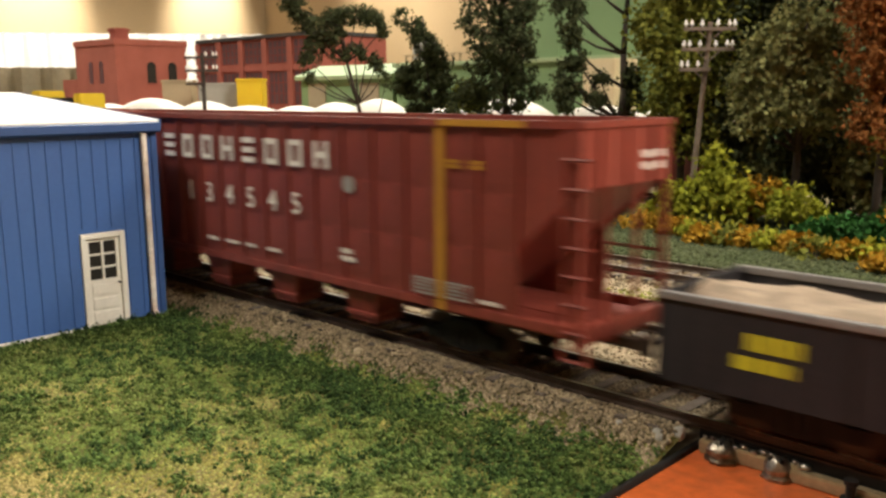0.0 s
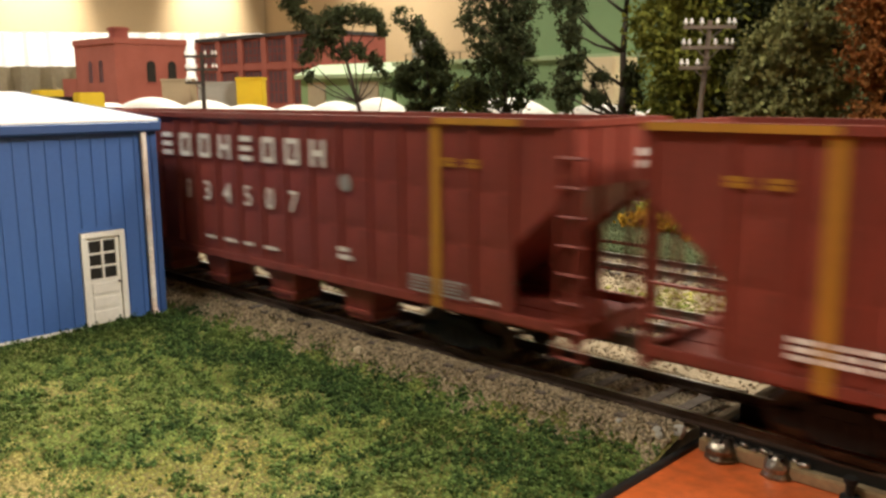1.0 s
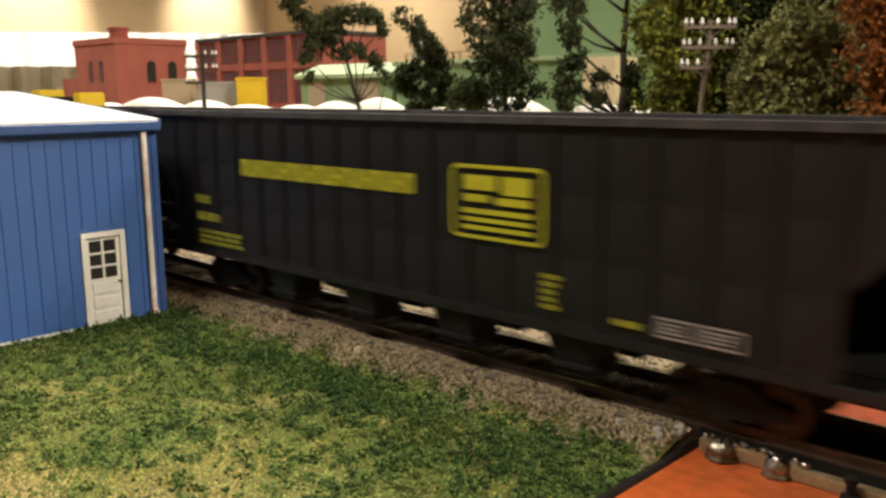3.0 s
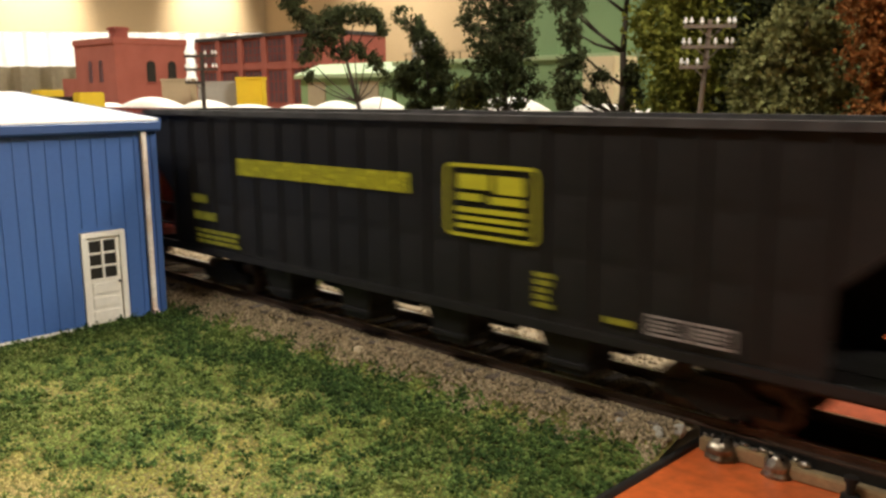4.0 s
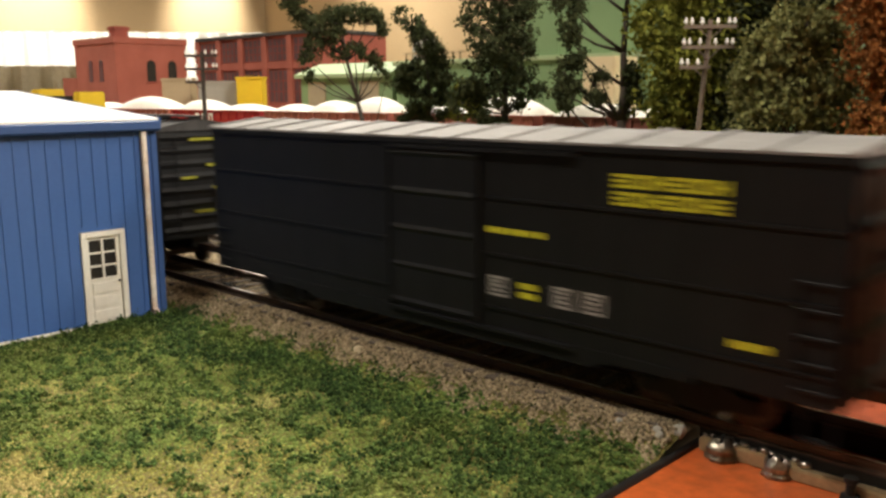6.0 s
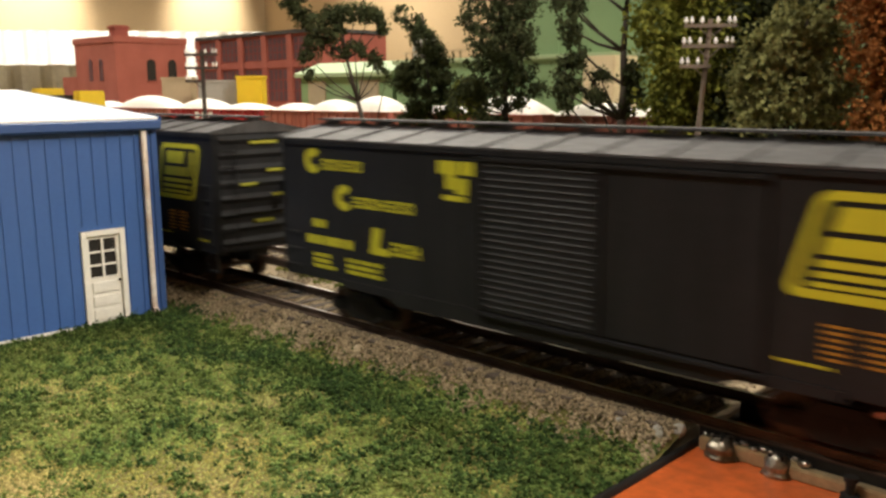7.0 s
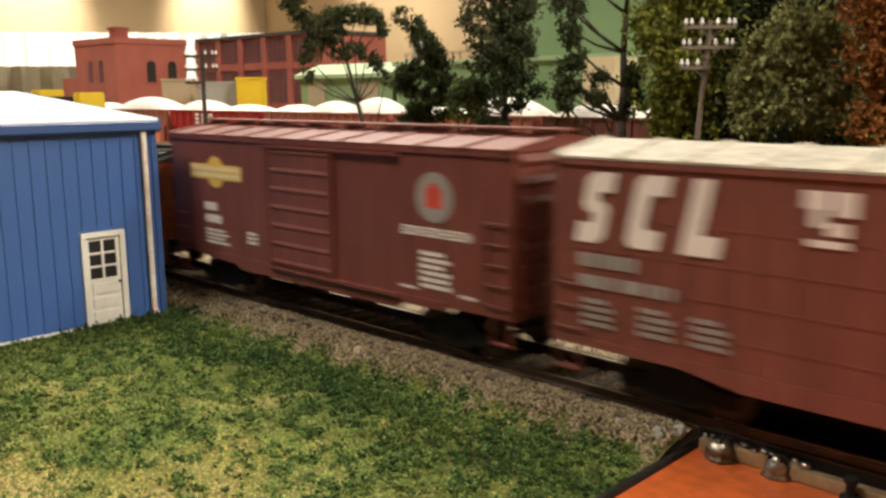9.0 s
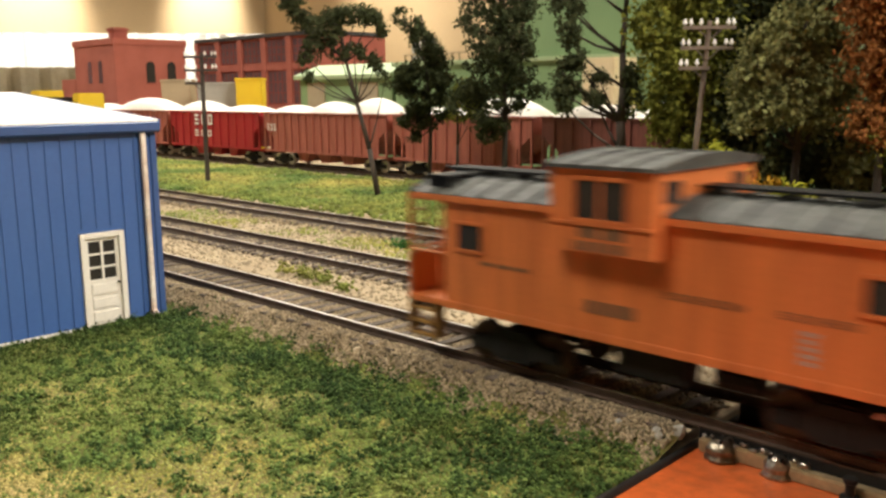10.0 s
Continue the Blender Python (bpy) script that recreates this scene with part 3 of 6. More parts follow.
for y, k in ((-12.2, 1), (12.2, -1)):
    screw(-70.0, y, 20, DULLMETAL, "mottled grey screw head holding the rail end", 2.7, 4.2)
    screw(-59.4, y, 50, NICKEL, "shiny steel screw head holding the rail end", 2.5, 3.9)
    ob = thing("solder_joint", -64, y + k * 1.3, -6.2, "lumpy solder fixing the rail to the screws", "solder", "solder at the module joint")
    bm = bmesh.new()
    for i in range(11):
        bmesh.ops.create_icosphere(bm, subdivisions=1, radius=random.uniform(0.5, 1.0), matrix=Matrix.Translation((-10 + i * 1.9, random.uniform(-0.4, 0.4), random.uniform(2.6, 3.6))) @ Matrix.Diagonal((1.7, 1.0, 0.8, 1.0)))
    for v in bm.verts:
        v.co += Vector((1, 1, 1)) * 0.3 * noise.noise(v.co * 0.9)
    part("bead", bm, NICKEL, ob, smooth=True)
    bm = bmesh.new()
    box(bm, -11, 9, -0.8, 0.8, 0, 2.8, 0.3)
    part("plate", bm, BRASS, ob)
for x, y, k in ((-78.6, -12.6, 0), (-82, -15.2, 1), (-80.5, -17.0, 2), (-86, -13.4, 3), (-90, -16.0, 4)):
    bm = bmesh.new()
    bmesh.ops.create_icosphere(bm, subdivisions=2, radius=(1.5, 1.0, 0.8, 0.9, 0.7)[k])
    for v in bm.verts:
        v.co *= 1 + 0.3 * noise.noise(v.co * 1.1 + Vector((k, 0, 0)))
    ob = solid("glued_stone", bm, GREYBOX, "grey glossy stone glued at the ballast's end", "stone", at=(x, y, -3.0))
    tagged(ob, group="stones glued at the joint")
bm = bmesh.new()
box(bm, ROAD_END + 15, ROAD_END + 60, -12.6, -10.2, -6.2, -3.9, 0.3)
solid("joint_bar", bm, BRASS, "brown metal bar beside the rail at the joint", "metal bar")
bm = bmesh.new()
lathe(bm, (0, 0, 0), [(1.6, 0), (1.6, 1.4), (0.8, 1.6), (0.8, 3.6), (1.2, 3.8), (1.2, 4.6)], 12)
solid("rail_clamp", bm, TRUCK, "dark metal clamp beside the rail", "clamp", at=(-46, -14.5, -6.2))


# ---- blue metal shed ----
def shed():
    ob = thing("metal_shed", -254, -26, -7, "blue ribbed metal shed with a white roof", "shed")
    # local x runs along the tracks (away from the lawn), y to the front along the wall
    L, W, H = 115, 220, 59
    ridge = (-W / 2, H + 11)
    bm = bmesh.new()
    prism(bm, [(0, 0), (-2, 0), (-2, H), (0, H)], "x", -W, -2)              # north wall
    part("side_wall", bm, BLUE, ob)
    bm = bmesh.new()
    prism(bm, [(-L, 0), (-L + 2, 0), (-L + 2, H), (-L, H)], "x", -W, -2)
    part("side_wall", bm, BLUE, ob)
    bm = bmesh.new()
    # east wall with the door's opening between y -12.6 and -25
    box(bm, -2, 0, -11.8, 0, -3, H)
    box(bm, -2, 0, -L, -25.6, -3, H)
    box(bm, -2, 0, -25.6, -11.8, 28.6, H)
    wall = part("front_wall", bm, BLUE, ob)
    y = -2.0
    while y > -L:
        bm = bmesh.new()
        box(bm, -0.02, 0.4, y - 0.3, y + 0.3, 30 if -26.5 < y < -11 else -3, H - 1, 0.12)
        part("siding_rib", bm, BLUE, wall)
        y -= 4.45
    bm = bmesh.new()
    prism(bm, [(0, H), (0, H + 1.2), (-W / 2, H + 9.0), (-W, H + 1.2), (-W, H)], "y", -2.02, -0.5)
    part("gable", bm, BLUE, ob)
    bm = bmesh.new()
    prism(bm, [(0, H), (0, H + 1.2), (-W / 2, H + 9.0), (-W, H + 1.2), (-W, H)], "y", -L, -L + 1.5)
    part("gable", bm, BLUE, ob)
    for s in (0, 1):
        bm = bmesh.new()
        x0, x1 = (2.6, -W / 2) if s == 0 else (-W - 2.6, -W / 2)
        prism(bm, [(x0, H + 1.6), (x1, H + 10.2), (x1, H + 11.4), (x0, H + 2.6)], "y", -L - 1, 0.6)
        part("roof_slope", bm, WHITEROOF, ob, "white roof panel")
    bm = bmesh.new()
    prism(bm, [(2.7, H - 1.2), (0.2, H - 1.2), (0.2, H + 0.4), (2.7, H + 2.0), (3.4, H + 1.6), (3.4, H - 0.6)], "y", -L - 1, 0.8)
    part("gutter", bm, BLUEDARK, ob, "dark blue eave gutter")
    bm = bmesh.new()
    prism(bm, [(3.0, H + 2.7), (3.0, H + 0.4), (-W / 2, H + 9.2), (-W / 2, H + 11.6)], "y", 0.65, 1.2)
    part("rake_trim", bm, BLUEDARK, ob, "dark blue gable trim")
    bm = bmesh.new()
    box(bm, -0.4, 0.7, -1.4, 0.6, -3, H - 1, 0.2)
    part("corner_trim", bm, BLUEDARK, ob)
    bm = bmesh.new()
    box(bm, 0.5, 2.3, -5.0, -3.4, 1.6, H - 1, 0.3)
    prism(bm, [(0.5, 2.2), (2.3, 2.2), (4.2, 0.2), (4.0, -0.9), (2.8, -0.9), (0.5, 1.2)], "y", -5.0, -3.4)
    part("downspout", bm, RUSTWHITE, ob, "white downspout with rust streaks")
    door = bmesh.new()
    for a in ((-25.5, -23.9, 0, 28.5), (-13.6, -11.9, 0, 28.5), (-23.9, -13.6, 26.9, 28.5)):
        box(door, -1.6, 0.9, a[0], a[1], a[2], a[3], 0.15)
    dr = part("door", door, WHITE, ob, "white panelled door with six panes")
    bm = bmesh.new()
    box(bm, -1.5, -0.5, -23.9, -13.6, 0, 13.6)
    for z in (1.0, 5.2, 9.4):
        box(bm, -0.52, 0.05, -22.8, -14.7, z, z + 3.4, 0.25)
    for a in ((-23.9, -22.9), (-14.6, -13.6), (-19.1, -18.4)):
        box(bm, -1.5, -0.3, a[0], a[1], 13.6, 26.9)
    for z in (13.6, 17.6, 21.6, 25.8):
        box(bm, -1.48, -0.32, -23.9, -13.6, z, z + (0.55 if z < 25 else 1.1))
    part("leaf", bm, WHITE, dr)
    for i in range(2):
        for j in range(3):
            y0 = (-22.9, -18.4)[i]
            bm = bmesh.new()
            box(bm, -1.2, -0.9, y0, (-19.1, -14.6)[i], (14.15, 18.15, 22.15)[j], (17.6, 21.6, 25.8)[j])
            part("pane", bm, DARKGLASS, dr)
    bm = bmesh.new()
    rod(bm, (-0.5, -14.1, 12.6), (0.5, -14.1, 12.6), 0.35, n=8)
    part("knob", bm, TRUCK, dr)
    bm = bmesh.new()
    box(bm, -2.4, 0.8, -L, -25.7, -4, 0.4, 0.2)
    part("base_trim", bm, WHITE, ob, "pale strip at the wall's foot")


shed()


# ---- rolling stock; local x along the track, rail top at z = 0 ----
PACE = ((0.0, 0.0), (2.5, 640.0), (8.0, 2012.3), (10.0, 2520.3))     # seconds, millimetres rolled
TRAIN = []          # (car, its middle at the clip's start)


def truck_into(car, x, wheel=4.8, base=9.6, tone=None, disc=None):
    bm = bmesh.new()
    for s in (-1, 1):
        y = s * 11.0
        prism(bm, [(-12.5, 3.6), (-12.5, 6.2), (-7.5, 6.6), (-4, 9.0), (4, 9.0), (7.5, 6.6), (12.5, 6.2), (12.5, 3.6), (7, 3.6), (4, 1.9), (-4, 1.9), (-7, 3.6)], "y", y - 0.9, y + 0.9)
        for a in (-base, base):
            box(bm, a - 1.6, a + 1.6, y - 1.4, y + 1.4, 3.4, 6.4, 0.3)
        for a in (-2.4, 0, 2.4):
            rod(bm, (a, y + s * 0.5, 3.0), (a, y + s * 0.5, 6.8), 0.8, n=6)
    box(bm, -3, 3, -11, 11, 5.2, 9.4)
    tr = part("truck", bm, tone or TRUCK, car, "black sprung freight truck", at=(x, 0, 0))
    for a in (-base, base):
        bm = bmesh.new()
        for s in (-1, 1):
            lathe(bm, (0, s * 8.8, 0), [(wheel - 1.2, -1.2), (wheel, -1.0), (wheel, 1.0), (wheel - 0.7, 1.15), (wheel - 0.9, 0.7), (1.6, 0.6)] if s > 0 else [(1.6, -0.6), (wheel - 0.9, -0.7), (wheel - 0.7, -1.15), (wheel, -1.0), (wheel, 1.0), (wheel - 1.2, 1.2)], 20, "y")
        rod(bm, (0, -9, 0), (0, 9, 0), 1.0, n=8)
        # The dark rail colour on the wheels paints in the shade beneath the car.
        part("wheel_set", bm, disc or RAILSIDE, tr, "metal wheels on an axle", at=(a, 0, wheel))


def coupler_into(car, x, s, reach):
    bm = bmesh.new()
    box(bm, min(x - s * 6, x + s * reach), max(x - s * 6, x + s * reach), -1.3, 1.3, 7.6, 9.8, 0.2)
    prism(bm, [(x + s * reach, -1.6), (x + s * (reach + 3.2), -2.4), (x + s * (reach + 3.4), -0.6), (x + s * (reach + 1.6), 0.2), (x + s * (reach + 1.6), 2.2), (x + s * reach, 2.2)], "z", 7.0, 10.6)
    part("coupler", bm, RAILSIDE, car, "brown metal knuckle coupler")


def ladder(bm, x, x1, zs, y, r=0.28, stiles=True):
    for z in zs:
        rod(bm, (x, y, z), (x1, y, z), r, n=5)
        for a in (x, x1):
            rod(bm, (a, y, z), (a, y + (0.9 if y < 0 else -0.9), z), r, n=5)
    if stiles:
        for a in (x, x1):
            rod(bm, (a, y, zs[0]), (a, y, zs[-1]), r, n=5)


def plate(bm, x0, x1, z0, z1, y, slant=0.0):
    """A thin painted mark on a side wall, leaning by slant."""
    s = -1 if y < 0 else 1
    prism(bm, [(x0, z0), (x1, z0), (x1 + slant, z1), (x0 + slant, z1)], "y", y, y + s * 0.07)


def bars(bm, x0, x1, z0, z1, y, rows, seed, gap=0.35):
    """Unreadable lines of small writing as broken bars."""
    rng = random.Random(seed)
    h = (z1 - z0) / rows
    for i in range(rows):
        x = x0
        end = x1 - rng.uniform(0, 0.3) * (x1 - x0)
        while x < end:
            w = rng.uniform(0.06, 0.2) * (x1 - x0)
            plate(bm, x, min(end, x + w), z0 + i * h + h * gap * 0.5, z0 + (i + 1) * h - h * gap * 0.5, y)
            x += w + rng.uniform(0.02, 0.05) * (x1 - x0)


def frame_mark(bm, x0, x1, z0, z1, y, t, slant=0.0, tx=None):
    tx = tx or t
    k = slant / (z1 - z0)
    plate(bm, x0, x0 + tx, z0, z1, y, slant)
    plate(bm, x1 - tx, x1, z0, z1, y, slant)
    prism(bm, [(x0 + tx, z0), (x1 - tx, z0), (x1 - tx + k * t, z0 + t), (x0 + tx + k * t, z0 + t)], "y", y, y - 0.07 if y < 0 else y + 0.07)
    a = k * (z1 - z0 - t)
    prism(bm, [(x0 + tx + a, z1 - t), (x1 - tx + a, z1 - t), (x1 - tx + slant, z1), (x0 + tx + slant, z1)], "y", y, y - 0.07 if y < 0 else y + 0.07)


def letters(name, car, x0, x1, z0, z1, y, n, fill, material, label):
    """Each block shape of a large lettering as a part of its own."""
    w = (x1 - x0) / (n - 1 + fill)
    for i in range(n):
        bm = bmesh.new()
        if fill > 0.8:
            post_block(bm, x0 + i * w, x0 + (i + fill) * w, z0, z1, y, i)
        else:
            letter_blocks(bm, x0, x1, z0, z1, y, n, fill, i)
        part(name, bm, material, car, label)


def post_block(bm, a, b, z0, z1, y, i):
    """A close-set block: two upright posts joined at the top, the foot or the middle."""
    t, h = (b - a) * 0.36, (z1 - z0) * 0.2
    m = (z1 - h, z0, (z0 + z1 - h) / 2)[i % 3]
    prism(bm, [(a, z0), (a + t, z0), (a + t, m), (b - t, m), (b - t, z0), (b, z0), (b, z1), (b - t, z1), (b - t, m + h), (a + t, m + h), (a + t, z1), (a, z1)] if i % 3 == 2
          else [(a, z0), (a + t, z0), (a + t, m), (b - t, m), (b - t, z0), (b, z0), (b, z1), (a, z1)] if i % 3 == 0
          else [(a, z0), (b, z0), (b, z1), (b - t, z1), (b - t, z0 + h), (a + t, z0 + h), (a + t, z1), (a, z1)], "y", y, y - 0.07)


def letter_blocks(bm, x0, x1, z0, z1, y, n, fill=0.72, only=None):
    """Company lettering as plain block shapes: open frames and posts."""
    w = (x1 - x0) / (n - 1 + fill)
    t = (z1 - z0) * 0.22
    for i in range(n):
        a, b = x0 + i * w, x0 + i * w + w * fill
        if only is not None and i != only:
            continue
        if i % 4 == 0:
            for q in (z0, (z0 + z1 - t) / 2, z1 - t):
                plate(bm, a, b, q, q + t, y)
        elif i % 4 in (1, 2):
            frame_mark(bm, a, b, z0, z1, y, t * (1 if i % 4 == 1 else 0.9), 0, w * fill * 0.26)
        else:
            plate(bm, a, a + w * fill * 0.26, z0, z1, y)
            plate(bm, b - w * fill * 0.26, b, z0, z1, y)
            plate(bm, a + w * fill * 0.26, b - w * fill * 0.26, (z0 + z1 - t) / 2, (z0 + z1 + t) / 2, y)


def figures(text, car, x0, z0, height, spacing, y, material):
    """Painted figures, one mesh."""
    cu = bpy.data.curves.new("figures", "FONT")
    cu.body, cu.size, cu.extrude, cu.offset = text, height * 1.42 * MM, 0.00004, 0.00006
    cu.space_character = spacing
    tmp = new("figures_tmp", cu)
    bpy.context.view_layer.update()
    me = bpy.data.meshes.new_from_object(tmp.evaluated_get(bpy.context.evaluated_depsgraph_get()))
    bpy.data.objects.remove(tmp)
    me.materials.clear()
    me.materials.append(material)
    ob = new("car_number", me)
    ob.parent = car
    ob.matrix_basis = pose(x0 * MM, (y - 0.05) * MM, z0 * MM, 90, 0, 0)
    return tagged(ob, "painted car number")


def logo_box(car, x0, x1, z0, z1, y, material, slant=0.0, heavy=True):
    """Slanted frame emblem with rounded corners, block shapes and stripes inside."""
    bm = bmesh.new()
    h, w = z1 - z0, x1 - x0
    t = h * (0.085 if heavy else 0.05)
    k = slant / h

    def ring(d, r):
        pts = []
        for cx, cz, a0 in ((w - d - r, h - d - r, 0), (d + r, h - d - r, 90), (d + r, d + r, 180), (w - d - r, d + r, 270)):
            for i in range(5):
                a = radians(a0 + i * 22.5)
                u, v = cx + r * math.cos(a), cz + r * math.sin(a)
                pts.append((x0 + u + v * k, z0 + v))
        return pts
    outer, inner = ring(0, h * 0.13), ring(t, h * 0.07)
    n = len(outer)
    for i in range(n):
        q = [outer[i], outer[(i + 1) % n], inner[(i + 1) % n], inner[i]]
        bm.faces.new([bm.verts.new((a, y - 0.06, b)) for a, b in q])
    part("emblem_frame", bm, material, car, "painted frame with rounded corners")
    shapes = ((0.17, 0.62, 0.64, 0.86), (0.78, 0.85, 0.42, 0.86), (0.15, 0.74, 0.42, 0.58), (0.15, 0.85, 0.30, 0.37), (0.15, 0.85, 0.20, 0.26), (0.15, 0.85, 0.11, 0.16)) if heavy else ((0.14, 0.5, 0.66, 0.86), (0.56, 0.86, 0.62, 0.86), (0.14, 0.42, 0.50, 0.60), (0.5, 0.86, 0.48, 0.58), (0.12, 0.88, 0.34, 0.41), (0.12, 0.88, 0.23, 0.29), (0.12, 0.88, 0.12, 0.18))
    for a, b, c, d in shapes:
        bm = bmesh.new()
        prism(bm, [(x0 + a * w + c * h * k, z0 + c * h), (x0 + b * w + c * h * k, z0 + c * h), (x0 + b * w + d * h * k, z0 + d * h), (x0 + a * w + d * h * k, z0 + d * h)], "y", y, y - 0.07)
        part("emblem_bar", bm, material, car)


SMALL = ("small_writing", "emblem_writing", "faded_lettering", "stencil_box", "door_ribs", "panel_seams", "end_corrugation")


def add_car(name, middle, label, category):
    car = thing(name, middle, 0, 0, label, category, "cars of the passing train")
    TRAIN.append((car, middle))
    return car


def pillow(w, h, d, paint):
    """A pressed side panel, bulging d outwards (towards -y) with a long slope at its top."""
    bm = bmesh.new()
    a = [bm.verts.new((x, 0, z)) for x, z in ((-w / 2, -h / 2), (w / 2, -h / 2), (w / 2, h / 2), (-w / 2, h / 2))]
    b = [bm.verts.new((x, -d, z)) for x, z in ((-w / 2 + 2.0, -h / 2 + 2.4), (w / 2 - 2.0, -h / 2 + 2.4), (w / 2 - 2.0, h / 2 - 3.0), (-w / 2 + 2.0, h / 2 - 3.0))]
    bm.faces.new(b)
    for i in range(4):
        bm.faces.new((a[i], a[(i + 1) % 4], b[(i + 1) % 4], b[i]))
    return to_mesh("panel", bm, paint)


def hopper(middle, half, paint, label, chutes, trucks, rim=56.5, floor=13.6, ribs=19, stripe=0.0, off=0.0, number=None, style="", wide=17.0):
    car = add_car("hopper_car", middle, label, "hopper car")
    Y = wide
    post = 1.6
    hole = 16.5
    for s in (-1, 1):
        bm = bmesh.new()
        y0, y1 = (-Y + 0.6, -Y + 1.2) if s < 0 else (Y - 1.2, Y - 0.6)
        prism(bm, [(-half + hole, floor), (half - hole, floor), (half - hole, 29), (half - 0.4, 43), (half - 0.4, rim - 1.5), (-half + 0.4, rim - 1.5), (-half + 0.4, 43), (-half + hole, 29)], "y", y0, y1)
        side = part("side_wall", bm, paint, car)
        step = 2 * (half - hole) / (ribs - 1)
        bm = bmesh.new()
        box(bm, -0.8, 0.8, 0, 0.7, floor + 1.5, rim - 2.4, 0.2)
        me = to_mesh("rib", bm, paint)
        for i in range(ribs):
            o = new("rib", me)
            o.parent = side
            o.location = ((-half + hole + i * step) * MM, (-Y - 0.02 if s < 0 else Y - 0.68) * MM, 0)
        if s < 0:
            h = (rim - 3.2 - floor - 1.8) / 3
            me = pillow(step - 1.7, h - 0.06, 0.17, paint)
            for i in range(ribs - 1):
                for j in range(3):
                    o = new("panel", me)
                    o.parent = side
                    o.location = ((-half + hole + (i + 0.5) * step) * MM, (-Y + 0.62) * MM, (floor + 1.8 + (j + 0.5) * h) * MM)
        bm = bmesh.new()
        z0 = rim - 1.6
        cut = [(-half, -0.5), (half - 8, -0.5), (half, 1.3), (half, 1.8), (-half, 1.8)]
        prism(bm, [(-s * u, s * (Y - v)) for u, v in cut], "z", z0, rim)
        # On unstriped dark hoppers a lighter colour paints the highlight along the rim.
        part("top_chord", bm, paint if style else ROOF_AND_GLINT, car)
        bm = bmesh.new()
        ya, yb = (-Y, -Y + 1.4) if s < 0 else (Y - 1.4, Y)
        box(bm, -half, half, ya, yb, floor - 1.4, floor + 0.8, 0.2)
        part("side_sill", bm, paint, car)
        for e in (-1, 1):
            bm = bmesh.new()
            x = e * (half - post / 2)
            box(bm, x - post / 2, x + post / 2, ya, yb, floor - 4, rim - 1.6, 0.2)
            part("corner_post", bm, paint, car)
            bm = bmesh.new()
            xa, xb = sorted((e * (half - 3.6), e * (half + 2.6)))
            if e > 0 and s < 0 or e < 0 and s > 0:
                ladder(bm, xa, xb, [floor - 6 + 5.9 * i for i in range(8)], s * (Y + 0.5), 0.42)
            else:
                ladder(bm, e * (half - 16), e * (half - 1), [20, 26.5], s * (Y - 0.4), 0.4, False)
            part("ladder", bm, paint, car)
    # ends: top end wall, slope sheet, end sill
    for e in (-1, 1):
        bm = bmesh.new()
        x = e * half
        a, b = sorted((x, x - e * 0.8))
        box(bm, a, b, -Y + 1.2, Y - 1.2, 43, rim - 0.6)
        wall = part("end_wall", bm, paint, car)
        for q in (-10, 0, 10):
            bm = bmesh.new()
            box(bm, *sorted((x, x + e * 0.7)), q - 0.8, q + 0.8, 43, rim - 1.7)
            part("end_rib", bm, paint, wall)
        bm = bmesh.new()
        a, b = sorted((x + e * 0.6, x - e * 1.4))
        box(bm, a, b, -Y - 0.5, Y + 0.5, rim - 1.6, rim, 0.25)
        part("end_chord", bm, paint, car)
        bm = bmesh.new()
        prism(bm, [(x - e * 0.8, 43), (x - e * 38, 14), (x - e * 38, 15), (x - e * 0.8, 44)], "y", -Y + 1.2, Y - 1.2)
        part("slope_sheet", bm, paint, car)
        bm = bmesh.new()
        a, b = sorted((x, x - e * 2.2))
        box(bm, a, b, -Y + 1.4, Y - 1.4, floor - 3.4, floor + 0.6, 0.2)
        for q in (-6, 6):
            a, b = sorted((x - e * 2, x - e * 20))
            rod(bm, (x - e * 1.2, q, floor), (x - e * 1.2, q, 43), 0.7, n=6)
        a, b = sorted((x - e * 1, x - e * 60))
        box(bm, a, b, -3, 3, 8.6, 12.6)
        part("end_frame", bm, paint, car)
        # Shear plate over the truck, added to block light in the open end.
        bm = bmesh.new()
        box(bm, *sorted((x - e * 2.4, x - e * 40)), -Y + 1.5, Y - 1.5, 11.4, 12.4)
        part("end_shade_plate", bm, paint, car)
        if style == "southern":
            bm = bmesh.new()
            for z in (48.2, 45.6):
                box(bm, *sorted((x + e * 0.02, x + e * 0.1)), 6, 14, z, z + 1.6)
            part("end_marking", bm, WHITEINK, car, "white end marking")
        coupler_into(car, x, e, 4.6)
    bm = bmesh.new()
    prism(bm, [(-half + 38, 14), (half - 38, 14), (half - 38, 14.8), (-half + 38, 14.8)], "y", -Y + 1.2, Y - 1.2)
    part("floor_sheet", bm, paint, car)
    for c in chutes:
        for q in (-1, 1):
            bm = bmesh.new()
            ya, yb = sorted((q * 3.5, q * 15.6))
            vs = []
            for z, hx, d in ((floor - 1, 7.0, 0), (6.0, 4.8, 1.2), (5.9, 5.6, 0.5), (5.0, 5.6, 0.5), (4.9, 4.8, 1.2), (3.4, 4.8, 1.2)):
                vs.append([bm.verts.new((c + i * hx, (ya + d) if j < 0 else (yb - d), z)) for i, j in ((-1, -1), (1, -1), (1, 1), (-1, 1))])
            for lo, hi in zip(vs, vs[1:]):
                for i in range(4):
                    bm.faces.new((lo[i], lo[(i + 1) % 4], hi[(i + 1) % 4], hi[i]))
            bm.faces.new(vs[-1])
            part("hopper_chute", bm, paint, car, "sloped discharge chute")
    for x in trucks:
        truck_into(car, x)
    y = -Y
